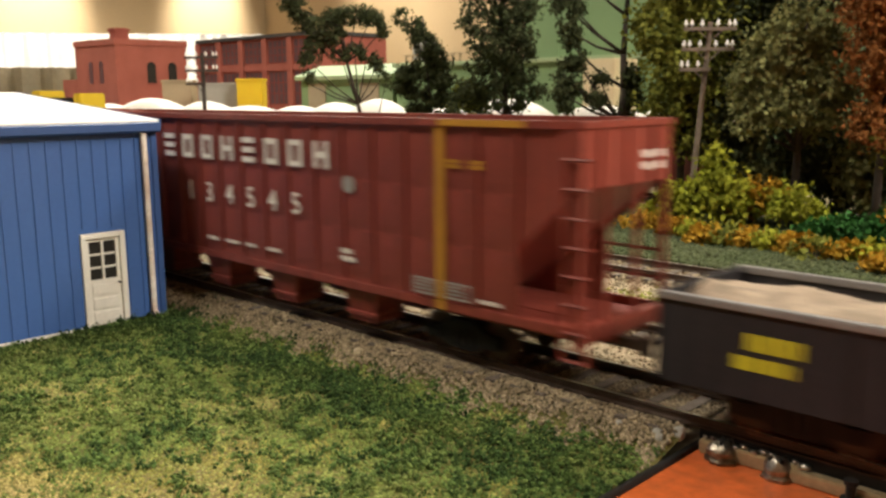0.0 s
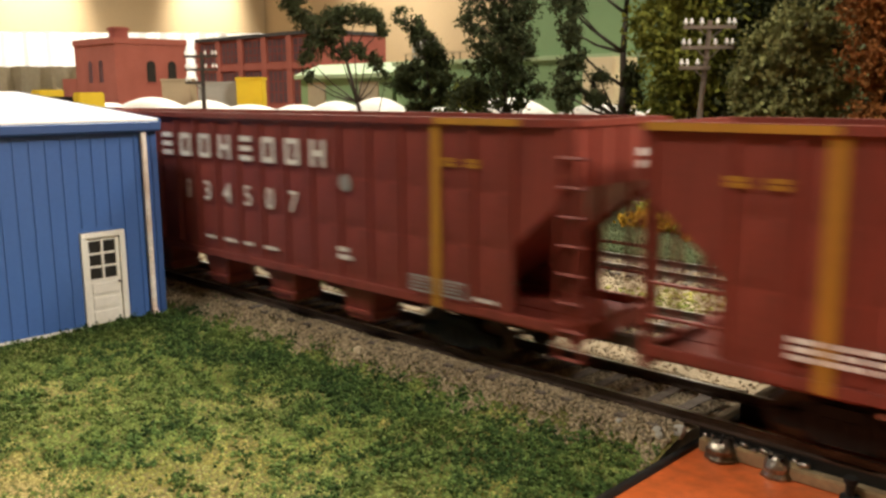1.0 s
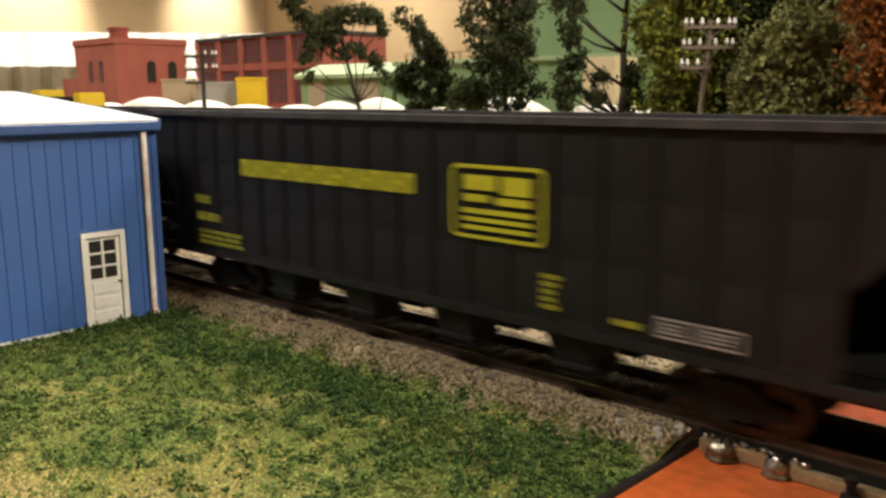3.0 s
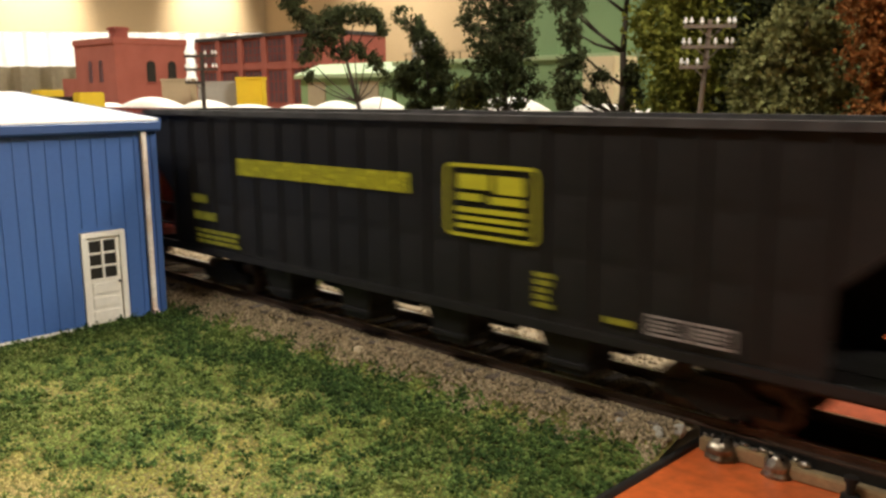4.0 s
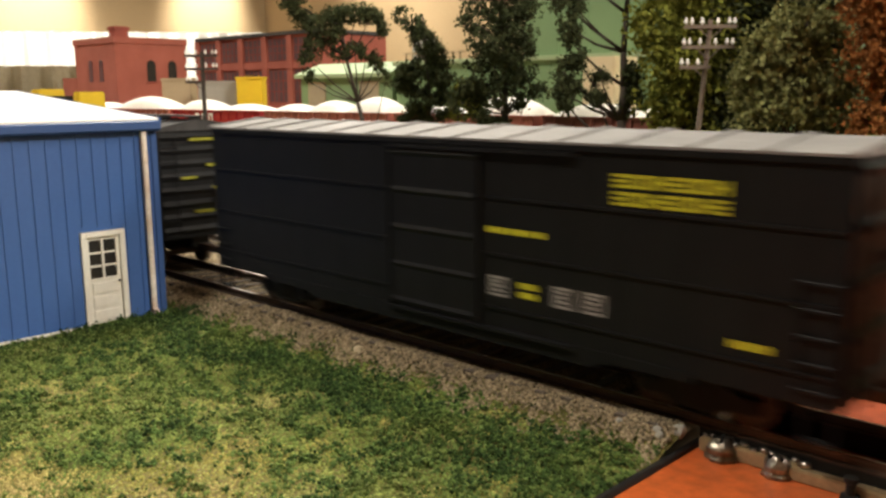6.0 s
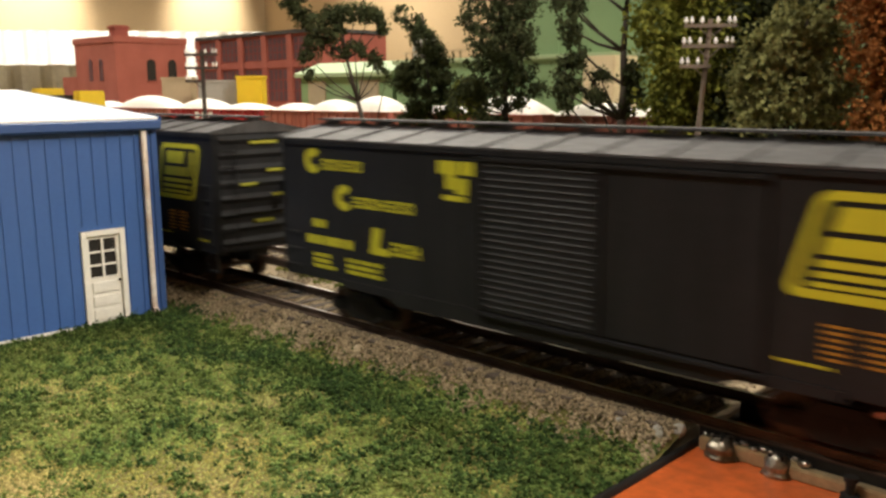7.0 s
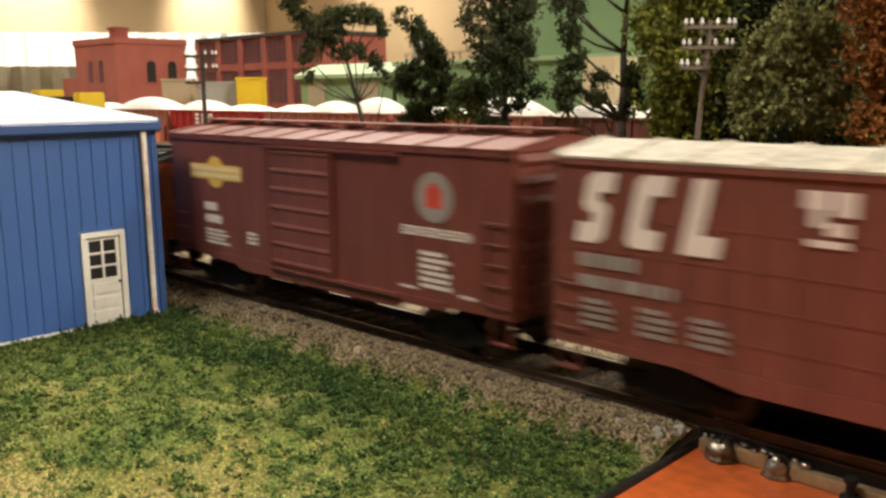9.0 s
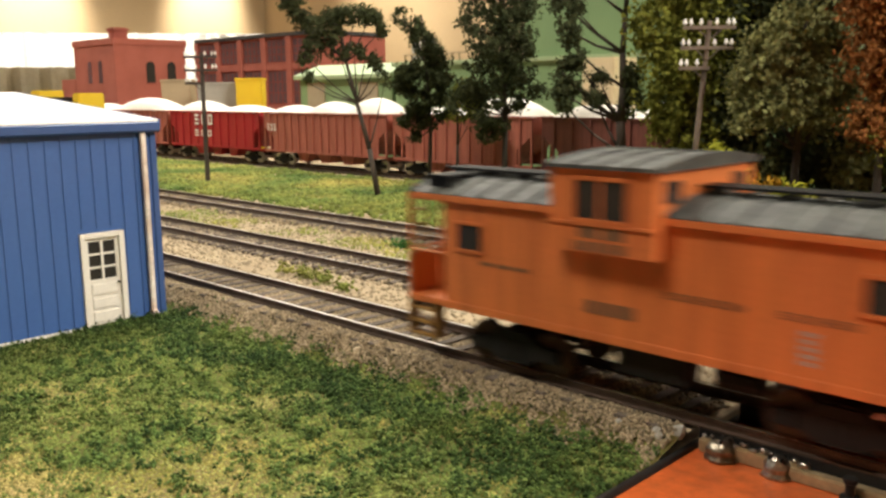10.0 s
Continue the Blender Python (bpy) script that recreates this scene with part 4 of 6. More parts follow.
    if stripe:
        for x in (off - stripe, off + stripe):
            bm = bmesh.new()
            plate(bm, x - 1.3, x + 1.3, floor - 1.3, rim - 1.7, y - 0.02)
            part("stripe", bm, OCHRE, car, "ochre vertical stripe")
        for a, b in ((-half, off - stripe), (off + stripe, half - 14)):
            bm = bmesh.new()
            plate(bm, a, b, rim - 1.55, rim - 0.1, y - 0.52)
            part("rim_stripe", bm, OCHRE, car, "ochre stripe along the rim")
            bm = bmesh.new()
            q = a + 2 if a > 0 else a + 16
            w = 5.4
            for i in range(2):
                bars(bm, q + i * 7.2, q + i * 7.2 + w, 45.4, 47.6, y - 0.02, 2, i + 5, 0.2)
            part("small_writing", bm, OCHRE, car)
    if style == "southern":
        o = off
        letters("company_lettering", car, o - 41, o + 43.5, 42.8, 50.0, y - 0.02, 8, 0.54, WHITEINK, "white block shape of the lettering")
        figures(number, car, o - 27.4, 29.9, 5.9, 2.62, y - 0.4, WHITEINK)
        bm = bmesh.new()
        lathe(bm, (o + 51.5, y - 0.1, 39.4), [(2.3, 0), (2.3, 0.06)], 20, "y")
        part("round_mark", bm, GREYINK, car, "small round mark")
        bm = bmesh.new()
        for i in range(4):
            bars(bm, o - 17 + i * 10.5, o - 10 + i * 10.5, 17.6, 19.2, y - 0.02, 1, i)
        bars(bm, o + 48, o + 54, 19.0, 23.0, y - 0.02, 2, 8)
        bars(bm, o - 90, o - 62, 17, 21.5, y - 0.02, 3, 9)
        bars(bm, o + 96, o + 104, 15.4, 16.8, y - 0.02, 1, 10)
        part("small_writing", bm, WHITEINK, car)
        for a in (o + 75.6, o + 86.6):
            bm = bmesh.new()
            frame_mark(bm, a, a + 7.4, 15.4, 19.4, y - 0.7, 0.5)
            bars(bm, a + 1, a + 6.4, 16.2, 18.8, y - 0.7, 3, int(a))
            part("stencil_box", bm, GREYINK, car, "stencilled data box")
    return car


BENT = [(0, 0), (7.0, 0), (8.8, 2.0), (8.8, 9.4), (7.4, 11.2), (5.2, 11.8), (5.0, 14.2), (9.2, 14.2), (9.2, 19.6), (2.2, 19.6), (0.4, 17.6), (0.4, 10.6), (1.8, 8.8), (4.2, 8.2), (4.2, 5.6), (0, 5.6)]
OPEN_RING = [(1.6, 0), (9.6, 0), (9.6, 5.2), (5.4, 5.2), (4.6, 6.2), (4.6, 13.4), (5.4, 14.4), (9.6, 14.4), (9.6, 19.6), (1.6, 19.6), (0, 17.6), (0, 2.0)]
CORNER = [(0, 0), (10.4, 0), (10.4, 5.4), (4.8, 5.4), (4.8, 19.6), (0, 19.6)]


def company_shapes(car, places, z0, size, lean, y, material, label):
    """Three large slanted marks, each one flat outline; places are their left edges."""
    for x0, outline in zip(places, (BENT, OPEN_RING, CORNER)):
        bm = bmesh.new()
        prism(bm, [(x0 + (u + v * lean) * size, z0 + v * size) for u, v in outline], "y", y, y - 0.07)
        part("company_shape", bm, material, car, label)


def scl_hopper_marks(car, y=-17.05):
    company_shapes(car, (-18.0, -2.6, 11.6), 26, 1.0, 0.22, y, DULLYELLOW, "large slanted yellow block shape")
    bm = bmesh.new()
    for a, b in ((-46, -27), (-11, 6), (16, 47)):
        letter_blocks(bm, a, b, 50.4, 53.0, y, max(4, int((b - a) / 3.4)), 0.8)
    for z in (30.2, 33.4):
        letter_blocks(bm, 44.5, 71.5, z, z + 1.7, y, 9, 0.85)
    bars(bm, -62.6, -55, 30.6, 32.6, y, 1, 2, 0.1)
    bars(bm, -62, -46.5, 24.8, 26.8, y, 1, 3, 0.1)
    bars(bm, -62, -40, 16.8, 21.5, y, 3, 4)
    bars(bm, 40, 70, 16, 17.6, y, 1, 6)
    part("small_writing", bm, DULLYELLOW, car, "lines of small yellow writing")


def family_marks(car, y=-17.05):
    letters("company_lettering", car, -66, 6.5, 38.4, 43.2, y, 19, 0.86, YELLOWINK, "yellow block shape of the lettering")
    logo_box(car, 18.6, 45.1, 30.0, 46.4, y, YELLOWINK, 0.0, False)
    bm = bmesh.new()
    bars(bm, -92, -84, 28.4, 31.2, y, 1, 1, 0.1)
    bars(bm, -92, -74, 23.0, 25.8, y, 1, 2, 0.1)
    bars(bm, -91, -65, 15.6, 20.6, y, 3, 3)
    bars(bm, 44.4, 49.4, 17, 25, y, 5, 4)
    bars(bm, 62, 70, 16.5, 18.5, y, 1, 5)
    part("small_writing", bm, DULLYELLOW, car, "lines of small yellow writing")
    for a in (71.9, 81):
        bm = bmesh.new()
        frame_mark(bm, a, a + 8.2, 16.4, 20.4, y - 0.65, 0.45)
        bars(bm, a + 1, a + 7, 17.2, 19.6, y - 0.65, 3, int(a))
        part("stencil_box", bm, GREYINK, car, "stencilled data box")


def box_car(middle, half, paint, roof, label, eave=49.5, floor=12.0, door=(-15.3, 15.2), louvre=True, door2=None, ribs_end=8, rooftop=3.6, walk_board=True, door_ribs=7, fish=0.0, side_ribs=0, wide=16.6, gap=12.0):
    car = add_car("box_car", middle, label, "box car")
    Y = wide
    bm = bmesh.new()
    box(bm, -half, half, -Y, Y, floor, eave, 0.25)
    body = part("body", bm, paint, car)
    for s in (-1, 1):
        bm = bmesh.new()
        if fish:
            prism(bm, [(-half, floor + 1.2), (-half, floor - 0.4), (-half * 0.66, floor - 0.6), (-half * 0.52, floor - fish), (half * 0.52, floor - fish), (half * 0.66, floor - 0.6), (half, floor - 0.4), (half, floor + 1.2)], "y", *sorted((s * (Y - 1.0), s * (Y + 0.25))))
        else:
            prism(bm, [(-half * 0.72, floor + 1.2), (-half * 0.72, floor - 0.8), (-half * 0.52, floor - 1.0), (-half * 0.48, floor - 2.6), (half * 0.48, floor - 2.6), (half * 0.52, floor - 1.0), (half * 0.72, floor - 0.8), (half * 0.72, floor + 1.2)], "y", *sorted((s * (Y - 1.0), s * (Y + 0.25))))
        part("side_sill", bm, paint, car)
        bm = bmesh.new()
        box(bm, -half, half, *sorted((s * Y, s * (Y + 0.55))), eave - 1.4, eave, 0.2)
        part("eave_trim", bm, paint, car)
        # doors
        d0, d1 = door if s < 0 else (-door[1], -door[0])
        bm = bmesh.new()
        box(bm, d0, d1, *sorted((s * Y, s * (Y + 0.7))), floor + 1.5, eave - 2.2, 0.15)
        dr = part("door", bm, paint, car, "sliding side door")
        bm = bmesh.new()
        n = 22 if louvre else door_ribs
        for i in range(n):
            z = floor + 2.6 + i * (eave - floor - 6) / (n - 1)
            h = 0.36 if louvre else 0.9
            prism(bm, [(s * (Y + 0.69), z - h), (s * (Y + (0.92 if louvre else 1.05)), z), (s * (Y + 0.69), z + h)], "x", d0 + 0.8, d1 - 0.8)
        part("door_ribs", bm, paint, dr)
        for x in (d0 - 0.4, d1 + 0.4):
            bm = bmesh.new()
            box(bm, x - 0.5, x + 0.5, *sorted((s * Y, s * (Y + 1.1))), floor + 0.8, eave - 1.6, 0.15)
            part("door_post", bm, paint, car)
        if door2:
            e0, e1 = door2 if s < 0 else (-door2[1], -door2[0])
            bm = bmesh.new()
            box(bm, e0, e1, *sorted((s * Y, s * (Y + 0.6))), floor + 1.5, eave - 2.2, 0.15)
            part("door", bm, paint, car, "plain plug door")
        lo, hi = (d0, (door2 or (0, d1 + 26))[1]) if s < 0 else (-(door2 or (0, door[1] + 26))[1], d1)
        for z in (eave - 1.9, floor + 0.7):
            bm = bmesh.new()
            box(bm, lo - 1, hi, *sorted((s * Y, s * (Y + 1.3))), z - 0.5, z + 0.4, 0.12)
            part("door_track", bm, paint, car)
        if side_ribs:
            bm = bmesh.new()
            for i in range(side_ribs):
                x = -half + 3 + i * (2 * half - 6) / (side_ribs - 1)
                if not (lo - 2 < x < hi + 1):
                    box(bm, x - 0.3, x + 0.3, *sorted((s * Y, s * (Y + 0.3))), floor + 1.4, eave - 1.5)
            for z in (18, 24.6, 31.2, 37.8):
                box(bm, -half + 1, lo - 2, *sorted((s * Y, s * (Y + 0.14))), z - 0.2, z + 0.2)
                box(bm, hi + 1, half - 1, *sorted((s * Y, s * (Y + 0.14))), z - 0.2, z + 0.2)
            part("panel_seams", bm, paint, car)
        for e in (-1, 1):
            bm = bmesh.new()
            ladder(bm, *sorted((e * (half - 7.6), e * (half - 1.0))), [floor + 3 + 4.6 * i for i in range(5 if e * s < 0 else 3)], s * (Y + 0.7), 0.25, e * s < 0)
            part("side_ladder", bm, paint, car)
        for e in (-1, 1):
            bm = bmesh.new()
            x = e * (half - 3.5)
            for q in (-2.6, 2.6):
                box(bm, x + q - 0.2, x + q + 0.2, *sorted((s * (Y - 0.6), s * Y)), floor - 5.6, floor + 1)
            box(bm, x - 2.8, x + 2.8, *sorted((s * (Y - 1.2), s * (Y + 0.2))), floor - 6.0, floor - 5.5)
            part("stirrup", bm, paint, car)
    # roof
    bm = bmesh.new()
    prism(bm, [(-Y - 0.6, eave), (-Y - 0.6, eave + 0.5), (0, eave + rooftop), (Y + 0.6, eave + 0.5), (Y + 0.6, eave)], "x", -half - 0.4, half + 0.4)
    rf = part("roof", bm, roof, car)
    n = max(10, int(half / 7))
    for i in range(n + 1):
        x = -half + i * 2 * half / n
        bm = bmesh.new()
        for s in (-1, 1):
            prism(bm, [(s * (Y + 0.6), eave + 0.3), (s * (Y + 0.6), eave + 0.95), (0, eave + rooftop + 0.5), (0, eave + rooftop - 0.1)], "x", x - 0.55, x + 0.55)
        part("roof_rib", bm, roof, rf)
    if walk_board:
        bm = bmesh.new()
        for q in (-2.2, 0, 2.2):
            box(bm, -half - 1.5, half + 1.5, q - 0.95, q + 0.95, eave + rooftop + 1.0, eave + rooftop + 1.5)
        part("running_board", bm, roof, car)
        for i in range(9):
            x = -half + 2 + i * (2 * half - 4) / 8
            bm = bmesh.new()
            box(bm, x - 0.4, x + 0.4, -2.8, 2.8, eave + rooftop - 0.2, eave + rooftop + 1.0)
            part("board_saddle", bm, roof, car)
    for e in (-1, 1):
        bm = bmesh.new()
        for i in range(ribs_end):
            z = floor + 3 + i * (eave - floor - 5) / (ribs_end - 1)
            x = e * half
            prism(bm, [(x, z - 1.4), (x + e * 1.1, z), (x, z + 1.4)], "y", -Y + 1.6, Y - 1.6)
        part("end_corrugation", bm, paint, car)
        bm = bmesh.new()
        x = e * (half + 1.4)
        for i in range(7):
            z = floor + 2 + 5 * i
            rod(bm, (x, -Y + 1.0, z), (x, -Y + 7.0, z), 0.25, n=5)
        for q in (-Y + 1.0, -Y + 7.0):
            rod(bm, (x, q, floor), (x, q, eave - 2), 0.25, n=5)
        lathe(bm, (x + e * 1.0, 8, 31), [(3.2, 0), (3.2, 0.5)], 14, "y")
        part("end_ladder", bm, paint, car)
        coupler_into(car, e * half, e, gap * 0.5 - 1.5)
    bm = bmesh.new()
    box(bm, -half + 2, half - 2, -3.4, 3.4, 8.4, floor)
    for x in (-14, 6):
        rod(bm, (x, -7, 8), (x + 10, -7, 8), 2.2, n=10)
    part("underframe", bm, TRUCK, car)
    for x in (-half * 0.7, half * 0.7):
        truck_into(car, x)
    return car


def initials(bm, x, z, h, w, y):
    """A large initial as a thick rounded bow, open to one side."""
    def at(a, k):
        return x + w / 2 + w / 2 * k * math.cos(radians(a)), z + h / 2 + h / 2 * k * math.sin(radians(a))
    turn = [45 + i * 27 for i in range(11)]
    prism(bm, [at(a, 1.0) for a in turn] + [at(a, 0.36) for a in reversed(turn)], "y", y, y - 0.07)


def black_box_marks(car, y=-16.65):
    for x, z, tail in ((-78.6, 40.6, 23.0), (-66, 31.6, 29.0)):
        bm = bmesh.new()
        initials(bm, x, z, 6.8, 7.0, y)
        part("initial", bm, YELLOWINK, car, "large yellow initial shape")
        bm = bmesh.new()
        letter_blocks(bm, x + 7.0, x + tail, z + 1.3, z + 4.0, y, 7, 0.8)
        part("small_writing", bm, YELLOWINK, car)
    bm = bmesh.new()
    prism(bm, [(-52.6, 21.6), (-45.8, 21.6), (-45.8, 23.4), (-49.4, 23.4), (-48.6, 28.4), (-51.6, 28.4)], "y", y, y - 0.07)
    part("initial", bm, YELLOWINK, car, "large yellow initial shape")
    bm = bmesh.new()
    plate(bm, -28.6, -22.4, 43.4, 46.4, y)
    plate(bm, -26.2, -23.4, 40.0, 43.4, y)
    plate(bm, -21.6, -17.7, 43.4, 46.4, y)
    plate(bm, -23.0, -19.6, 39.0, 42.6, y)
    plate(bm, -27, -20, 37.4, 38.6, y)
    part("badge", bm, YELLOWINK, car, "small yellow badge of bars")
    bm = bmesh.new()
    letter_blocks(bm, -45, -35, 22.2, 25.4, y, 4, 0.8)
    bars(bm, -76, -68, 26.2, 28.6, y, 1, 2, 0.1)
    bars(bm, -78.6, -58, 21.6, 24.2, y, 1, 3, 0.1)
    bars(bm, -76, -66, 15.0, 19.6, y, 3, 4)
    bars(bm, -62, -48, 15.0, 19.6, y, 3, 14)
    part("small_writing", bm, YELLOWINK, car, "lines of small yellow writing")
    logo_box(car, 52.4, 76.2, 28.0, 46.0, y, YELLOWINK, 5.2)
    bm = bmesh.new()
    bars(bm, 59.6, 64.8, 17.6, 24.4, y, 6, 5, 0.6)
    bars(bm, 66.6, 71.8, 17.6, 24.4, y, 6, 15, 0.6)
    part("small_writing", bm, OCHRE, car)
    bm = bmesh.new()
    bars(bm, 52, 64, 16.2, 17.0, y, 1, 6)
    bars(bm, 78, 84, 15.4, 16.4, y, 1, 7)
    part("small_writing", bm, YELLOWINK, car)
    bm = bmesh.new()
    for z, a, b in ((46, -4, 6), (37, 2, 10), (33, -8, -2), (29, 4, 12), (21, -3, 4)):
        box(bm, 88.6, 89.7, a, b, z, z + 0.9)
    part("end_marking", bm, DULLYELLOW, car, "yellow end markings")


def caboose(middle):
    car = add_car("caboose", middle, "weathered orange wide-vision caboose with a dark roof", "caboose")
    Y = 15.6
    def win(parent, x0, x1, z0, z1, y):
        s = -1 if y < 0 else 1
        bm = bmesh.new()
        for a in ((x0 - 0.8, x0, z0 - 0.8, z1 + 0.8), (x1, x1 + 0.8, z0 - 0.8, z1 + 0.8), (x0, x1, z0 - 0.8, z0), (x0, x1, z1, z1 + 0.8)):
            box(bm, a[0], a[1], *sorted((y, y + s * 0.5)), a[2], a[3], 0.1)
        w = part("window", bm, ORANGE, parent)
        bm = bmesh.new()
        box(bm, x0, x1, *sorted((y, y + s * 0.15)), z0, z1)
        part("pane", bm, DARKGLASS, w)
    bm = bmesh.new()
    box(bm, -55.5, 50.5, -Y, Y, 14, 38.4, 0.2)
    body = part("body", bm, ORANGE, car)
    for s in (-1, 1):
        bm = bmesh.new()
        box(bm, -56, 51, *sorted((s * (Y - 0.6), s * (Y + 0.3))), 12.4, 14.2, 0.15)
        part("side_sill", bm, ORANGE, car)
        bm = bmesh.new()
        for x in (-40, -30, 18, 27, 36):
            box(bm, x - 0.12, x + 0.12, *sorted((s * Y, s * (Y + 0.12))), 14.4, 38)
        box(bm, -55.4, 50.4, *sorted((s * Y, s * (Y + 0.5))), 36.9, 38.4)
        part("panel_seams", bm, ORANGE, car)
        for a, b in ((-51, -44), (37.6, 44.6)):
            win(car, a, b, 27, 32.6, s * Y)
    # roof in two lengths with seams
    for a, b in ((-66, -22.6), (1.8, 65)):
        bm = bmesh.new()
        prism(bm, [(-Y - 0.9, 38.4), (-Y - 0.9, 39.2), (-8, 41.8), (0, 42.4), (8, 41.8), (Y + 0.9, 39.2), (Y + 0.9, 38.4)], "x", a, b)
        r = part("roof", bm, CABROOF, car, "weathered dark roof")
        bm = bmesh.new()
        for s in (-1, 1):
            box(bm, a, b, *sorted((s * (Y + 0.2), s * (Y + 1.15))), 37.5, 38.95, 0.15)
        e0 = a if a < -30 else b
        box(bm, *sorted((e0, e0 + (0.5 if e0 > 0 else -0.5))), -Y - 1.1, Y + 1.1, 37.5, 39.0, 0.15)
        part("fascia", bm, ORANGE, r, "orange board under the roof edge")
        n = int((b - a) / 6.6)
        for i in range(n + 1):
            x = a + 0.5 + i * (b - a - 1) / n
            bm = bmesh.new()
            prism(bm, [(-Y - 0.9, 39.0), (-Y - 0.9, 39.7), (-8, 42.3), (0, 42.9), (8, 42.3), (Y + 0.9, 39.7), (Y + 0.9, 39.0)], "x", x - 0.35, x + 0.35)
            part("roof_rib", bm, CABROOF, r)
        bm = bmesh.new()
        for q in (-2.4, 0, 2.4):
            box(bm, a - 0.6, b + 0.6, q - 1.0, q + 1.0, 43.6, 44.1)
        for i in range(5):
            x = a + 2 + i * (b - a - 4) / 4
            box(bm, x - 0.4, x + 0.4, -3, 3, 42.0, 43.6)
        part("running_board", bm, BLACK, car, "black roof walk")
        bm = bmesh.new()
        x = b - 10 if b > 30 else a + 4
        for q in range(3):
            box(bm, x + q * 2.2, x + q * 2.2 + 1.9, -Y + 1, -3.6, 42.7, 43.2)
        for y in (-Y + 2, -6):
            box(bm, x, x + 6.3, y - 0.3, y + 0.3, 40.4, 42.7)
        part("corner_walk", bm, BLACK, car, "black cross walk at the roof's end")
    # wide cupola
    W = 19.2
    bm = bmesh.new()
    prism(bm, [(-W, 31.0), (-W, 47.4), (W, 47.4), (W, 31.0)], "x", -22.4, 1.6)
    cup = part("cupola", bm, ORANGE, car, "wide orange cupola")
    bm = bmesh.new()
    prism(bm, [(-W - 1, 47.4), (-W - 1, 48.2), (-9, 49.6), (0, 50.0), (9, 49.6), (W + 1, 48.2), (W + 1, 47.4)], "x", -23.2, 2.6)
    part("cupola_roof", bm, CABROOF, cup)
    for i in range(5):
        x = -22.8 + i * 6.2
        bm = bmesh.new()
        prism(bm, [(-W - 1, 48.0), (-W - 1, 48.6), (-9, 50.0), (0, 50.4), (9, 50.0), (W + 1, 48.6), (W + 1, 48.0)], "x", x, x + 0.6)
        part("roof_rib", bm, CABROOF, cup)
    for s in (-1, 1):
        win(cup, -16.2, -4.6, 37.8, 45.2, s * W)
        bm = bmesh.new()
        box(bm, -10.8, -10.1, *sorted((s * W, s * (W + 0.4))), 37.8, 45.2)
        box(bm, -22.4, 1.6, *sorted((s * W, s * (W + 0.4))), 36.4, 37.0)
        part("cupola_trim", bm, ORANGE, cup)
        for e, x in ((-1, -22.4), (1, 1.6)):
            bm = bmesh.new()
            box(bm, *sorted((x, x + e * 0.2)), *sorted((s * 10.5, s * 16.5)), 41.4, 45.6)
            part("end_pane", bm, DARKGLASS, cup)
    bm = bmesh.new()
    for a, b in ((-15.4, -10.8), (-9.8, -5.0)):
        plate(bm, a, b, 33.9, 36.2, -W - 0.02)
    bars(bm, -16.6, -3.4, 31.2, 33.4, -W - 0.02, 1, 4, 0.1)
    part("small_writing", bm, DARKINK, cup)
    bm = bmesh.new()
    bars(bm, -15.8, -1.0, 17.8, 20.8, -Y - 0.02, 1, 5, 0.1)
    bars(bm, -44, -26, 23.6, 25.0, -Y - 0.02, 1, 6)
    letter_blocks(bm, 2, 18, 23.6, 25.0, -Y - 0.02, 8)
    letter_blocks(bm, 24, 37, 23.6, 25.0, -Y - 0.02, 6)
    part("faded_lettering", bm, DARKINK, car, "faded dark lettering")
    bm = bmesh.new()
    bars(bm, 28.0, 30.6, 16.0, 22.4, -Y - 0.02, 5, 7)
    part("small_writing", bm, GREYINK, car)
    # end platforms
    for e, x0 in ((-1, -55.5), (1, 50.5)):
        x1 = x0 + e * 12.5
        bm = bmesh.new()
        box(bm, *sorted((x0, x1)), -Y, Y, 12.4, 14.0, 0.2)
        part("platform", bm, ORANGE, car)
        bm = bmesh.new()
        box(bm, *sorted((x1 - e * 0.2, x1 - e * 1.0)), -Y + 1, Y - 1, 14, 24, 0.2)
        part("end_panel", bm, ORANGE, car)
        bm = bmesh.new()
        for y in (-Y + 0.6, Y - 0.6, -4, 4):
            rod(bm, (x1 - e * 0.6, y, 14), (x1 - e * 0.6, y, 38.4 if abs(y) > 5 else 25), 0.4, n=6)
        for z in (19, 25):
            rod(bm, (x1 - e * 0.6, -Y + 0.6, z), (x1 - e * 0.6, Y - 0.6, z), 0.35, n=6)
        for s in (-1, 1):
            rod(bm, (x0, s * (Y - 0.6), 25), (x1 - e * 0.6, s * (Y - 0.6), 25), 0.35, n=6)
            rod(bm, (x0 + e * 2, s * (Y - 0.6), 14), (x0 + e * 2, s * (Y - 0.6), 38), 0.3, n=6)
        rod(bm, (x1 - e * 0.6, 0, 14), (x1 - e * 0.6, 0, 28), 0.4, n=6)
        lathe(bm, (x1 - e * 0.6, 0, 28), [(2.6, -0.3), (2.6, 0.3)], 12, "z")
        part("railing", bm, ORANGE, car)
        for s in (-1, 1):
            bm = bmesh.new()
            for z in (10.6, 7.4, 4.2):
                box(bm, *sorted((x0 + e * 3.4, x1 - e * 1.0)), *sorted((s * (Y - 4), s * (Y + 0.4))), z, z + 0.6)
            for q in (x0 + e * 3.2, x1 - e * 0.8):
                box(bm, q - 0.3, q + 0.3, *sorted((s * (Y - 3), s * (Y + 0.2))), 4.2, 13)
            part("step", bm, STEPPAINT, car, "dull ochre steps")
        bm = bmesh.new()
        box(bm, *sorted((x0 + e * 0.02, x0 + e * 0.4)), -5, 5, 14.2, 35)
        dr = part("end_door", bm, ORANGE, car)
        bm = bmesh.new()
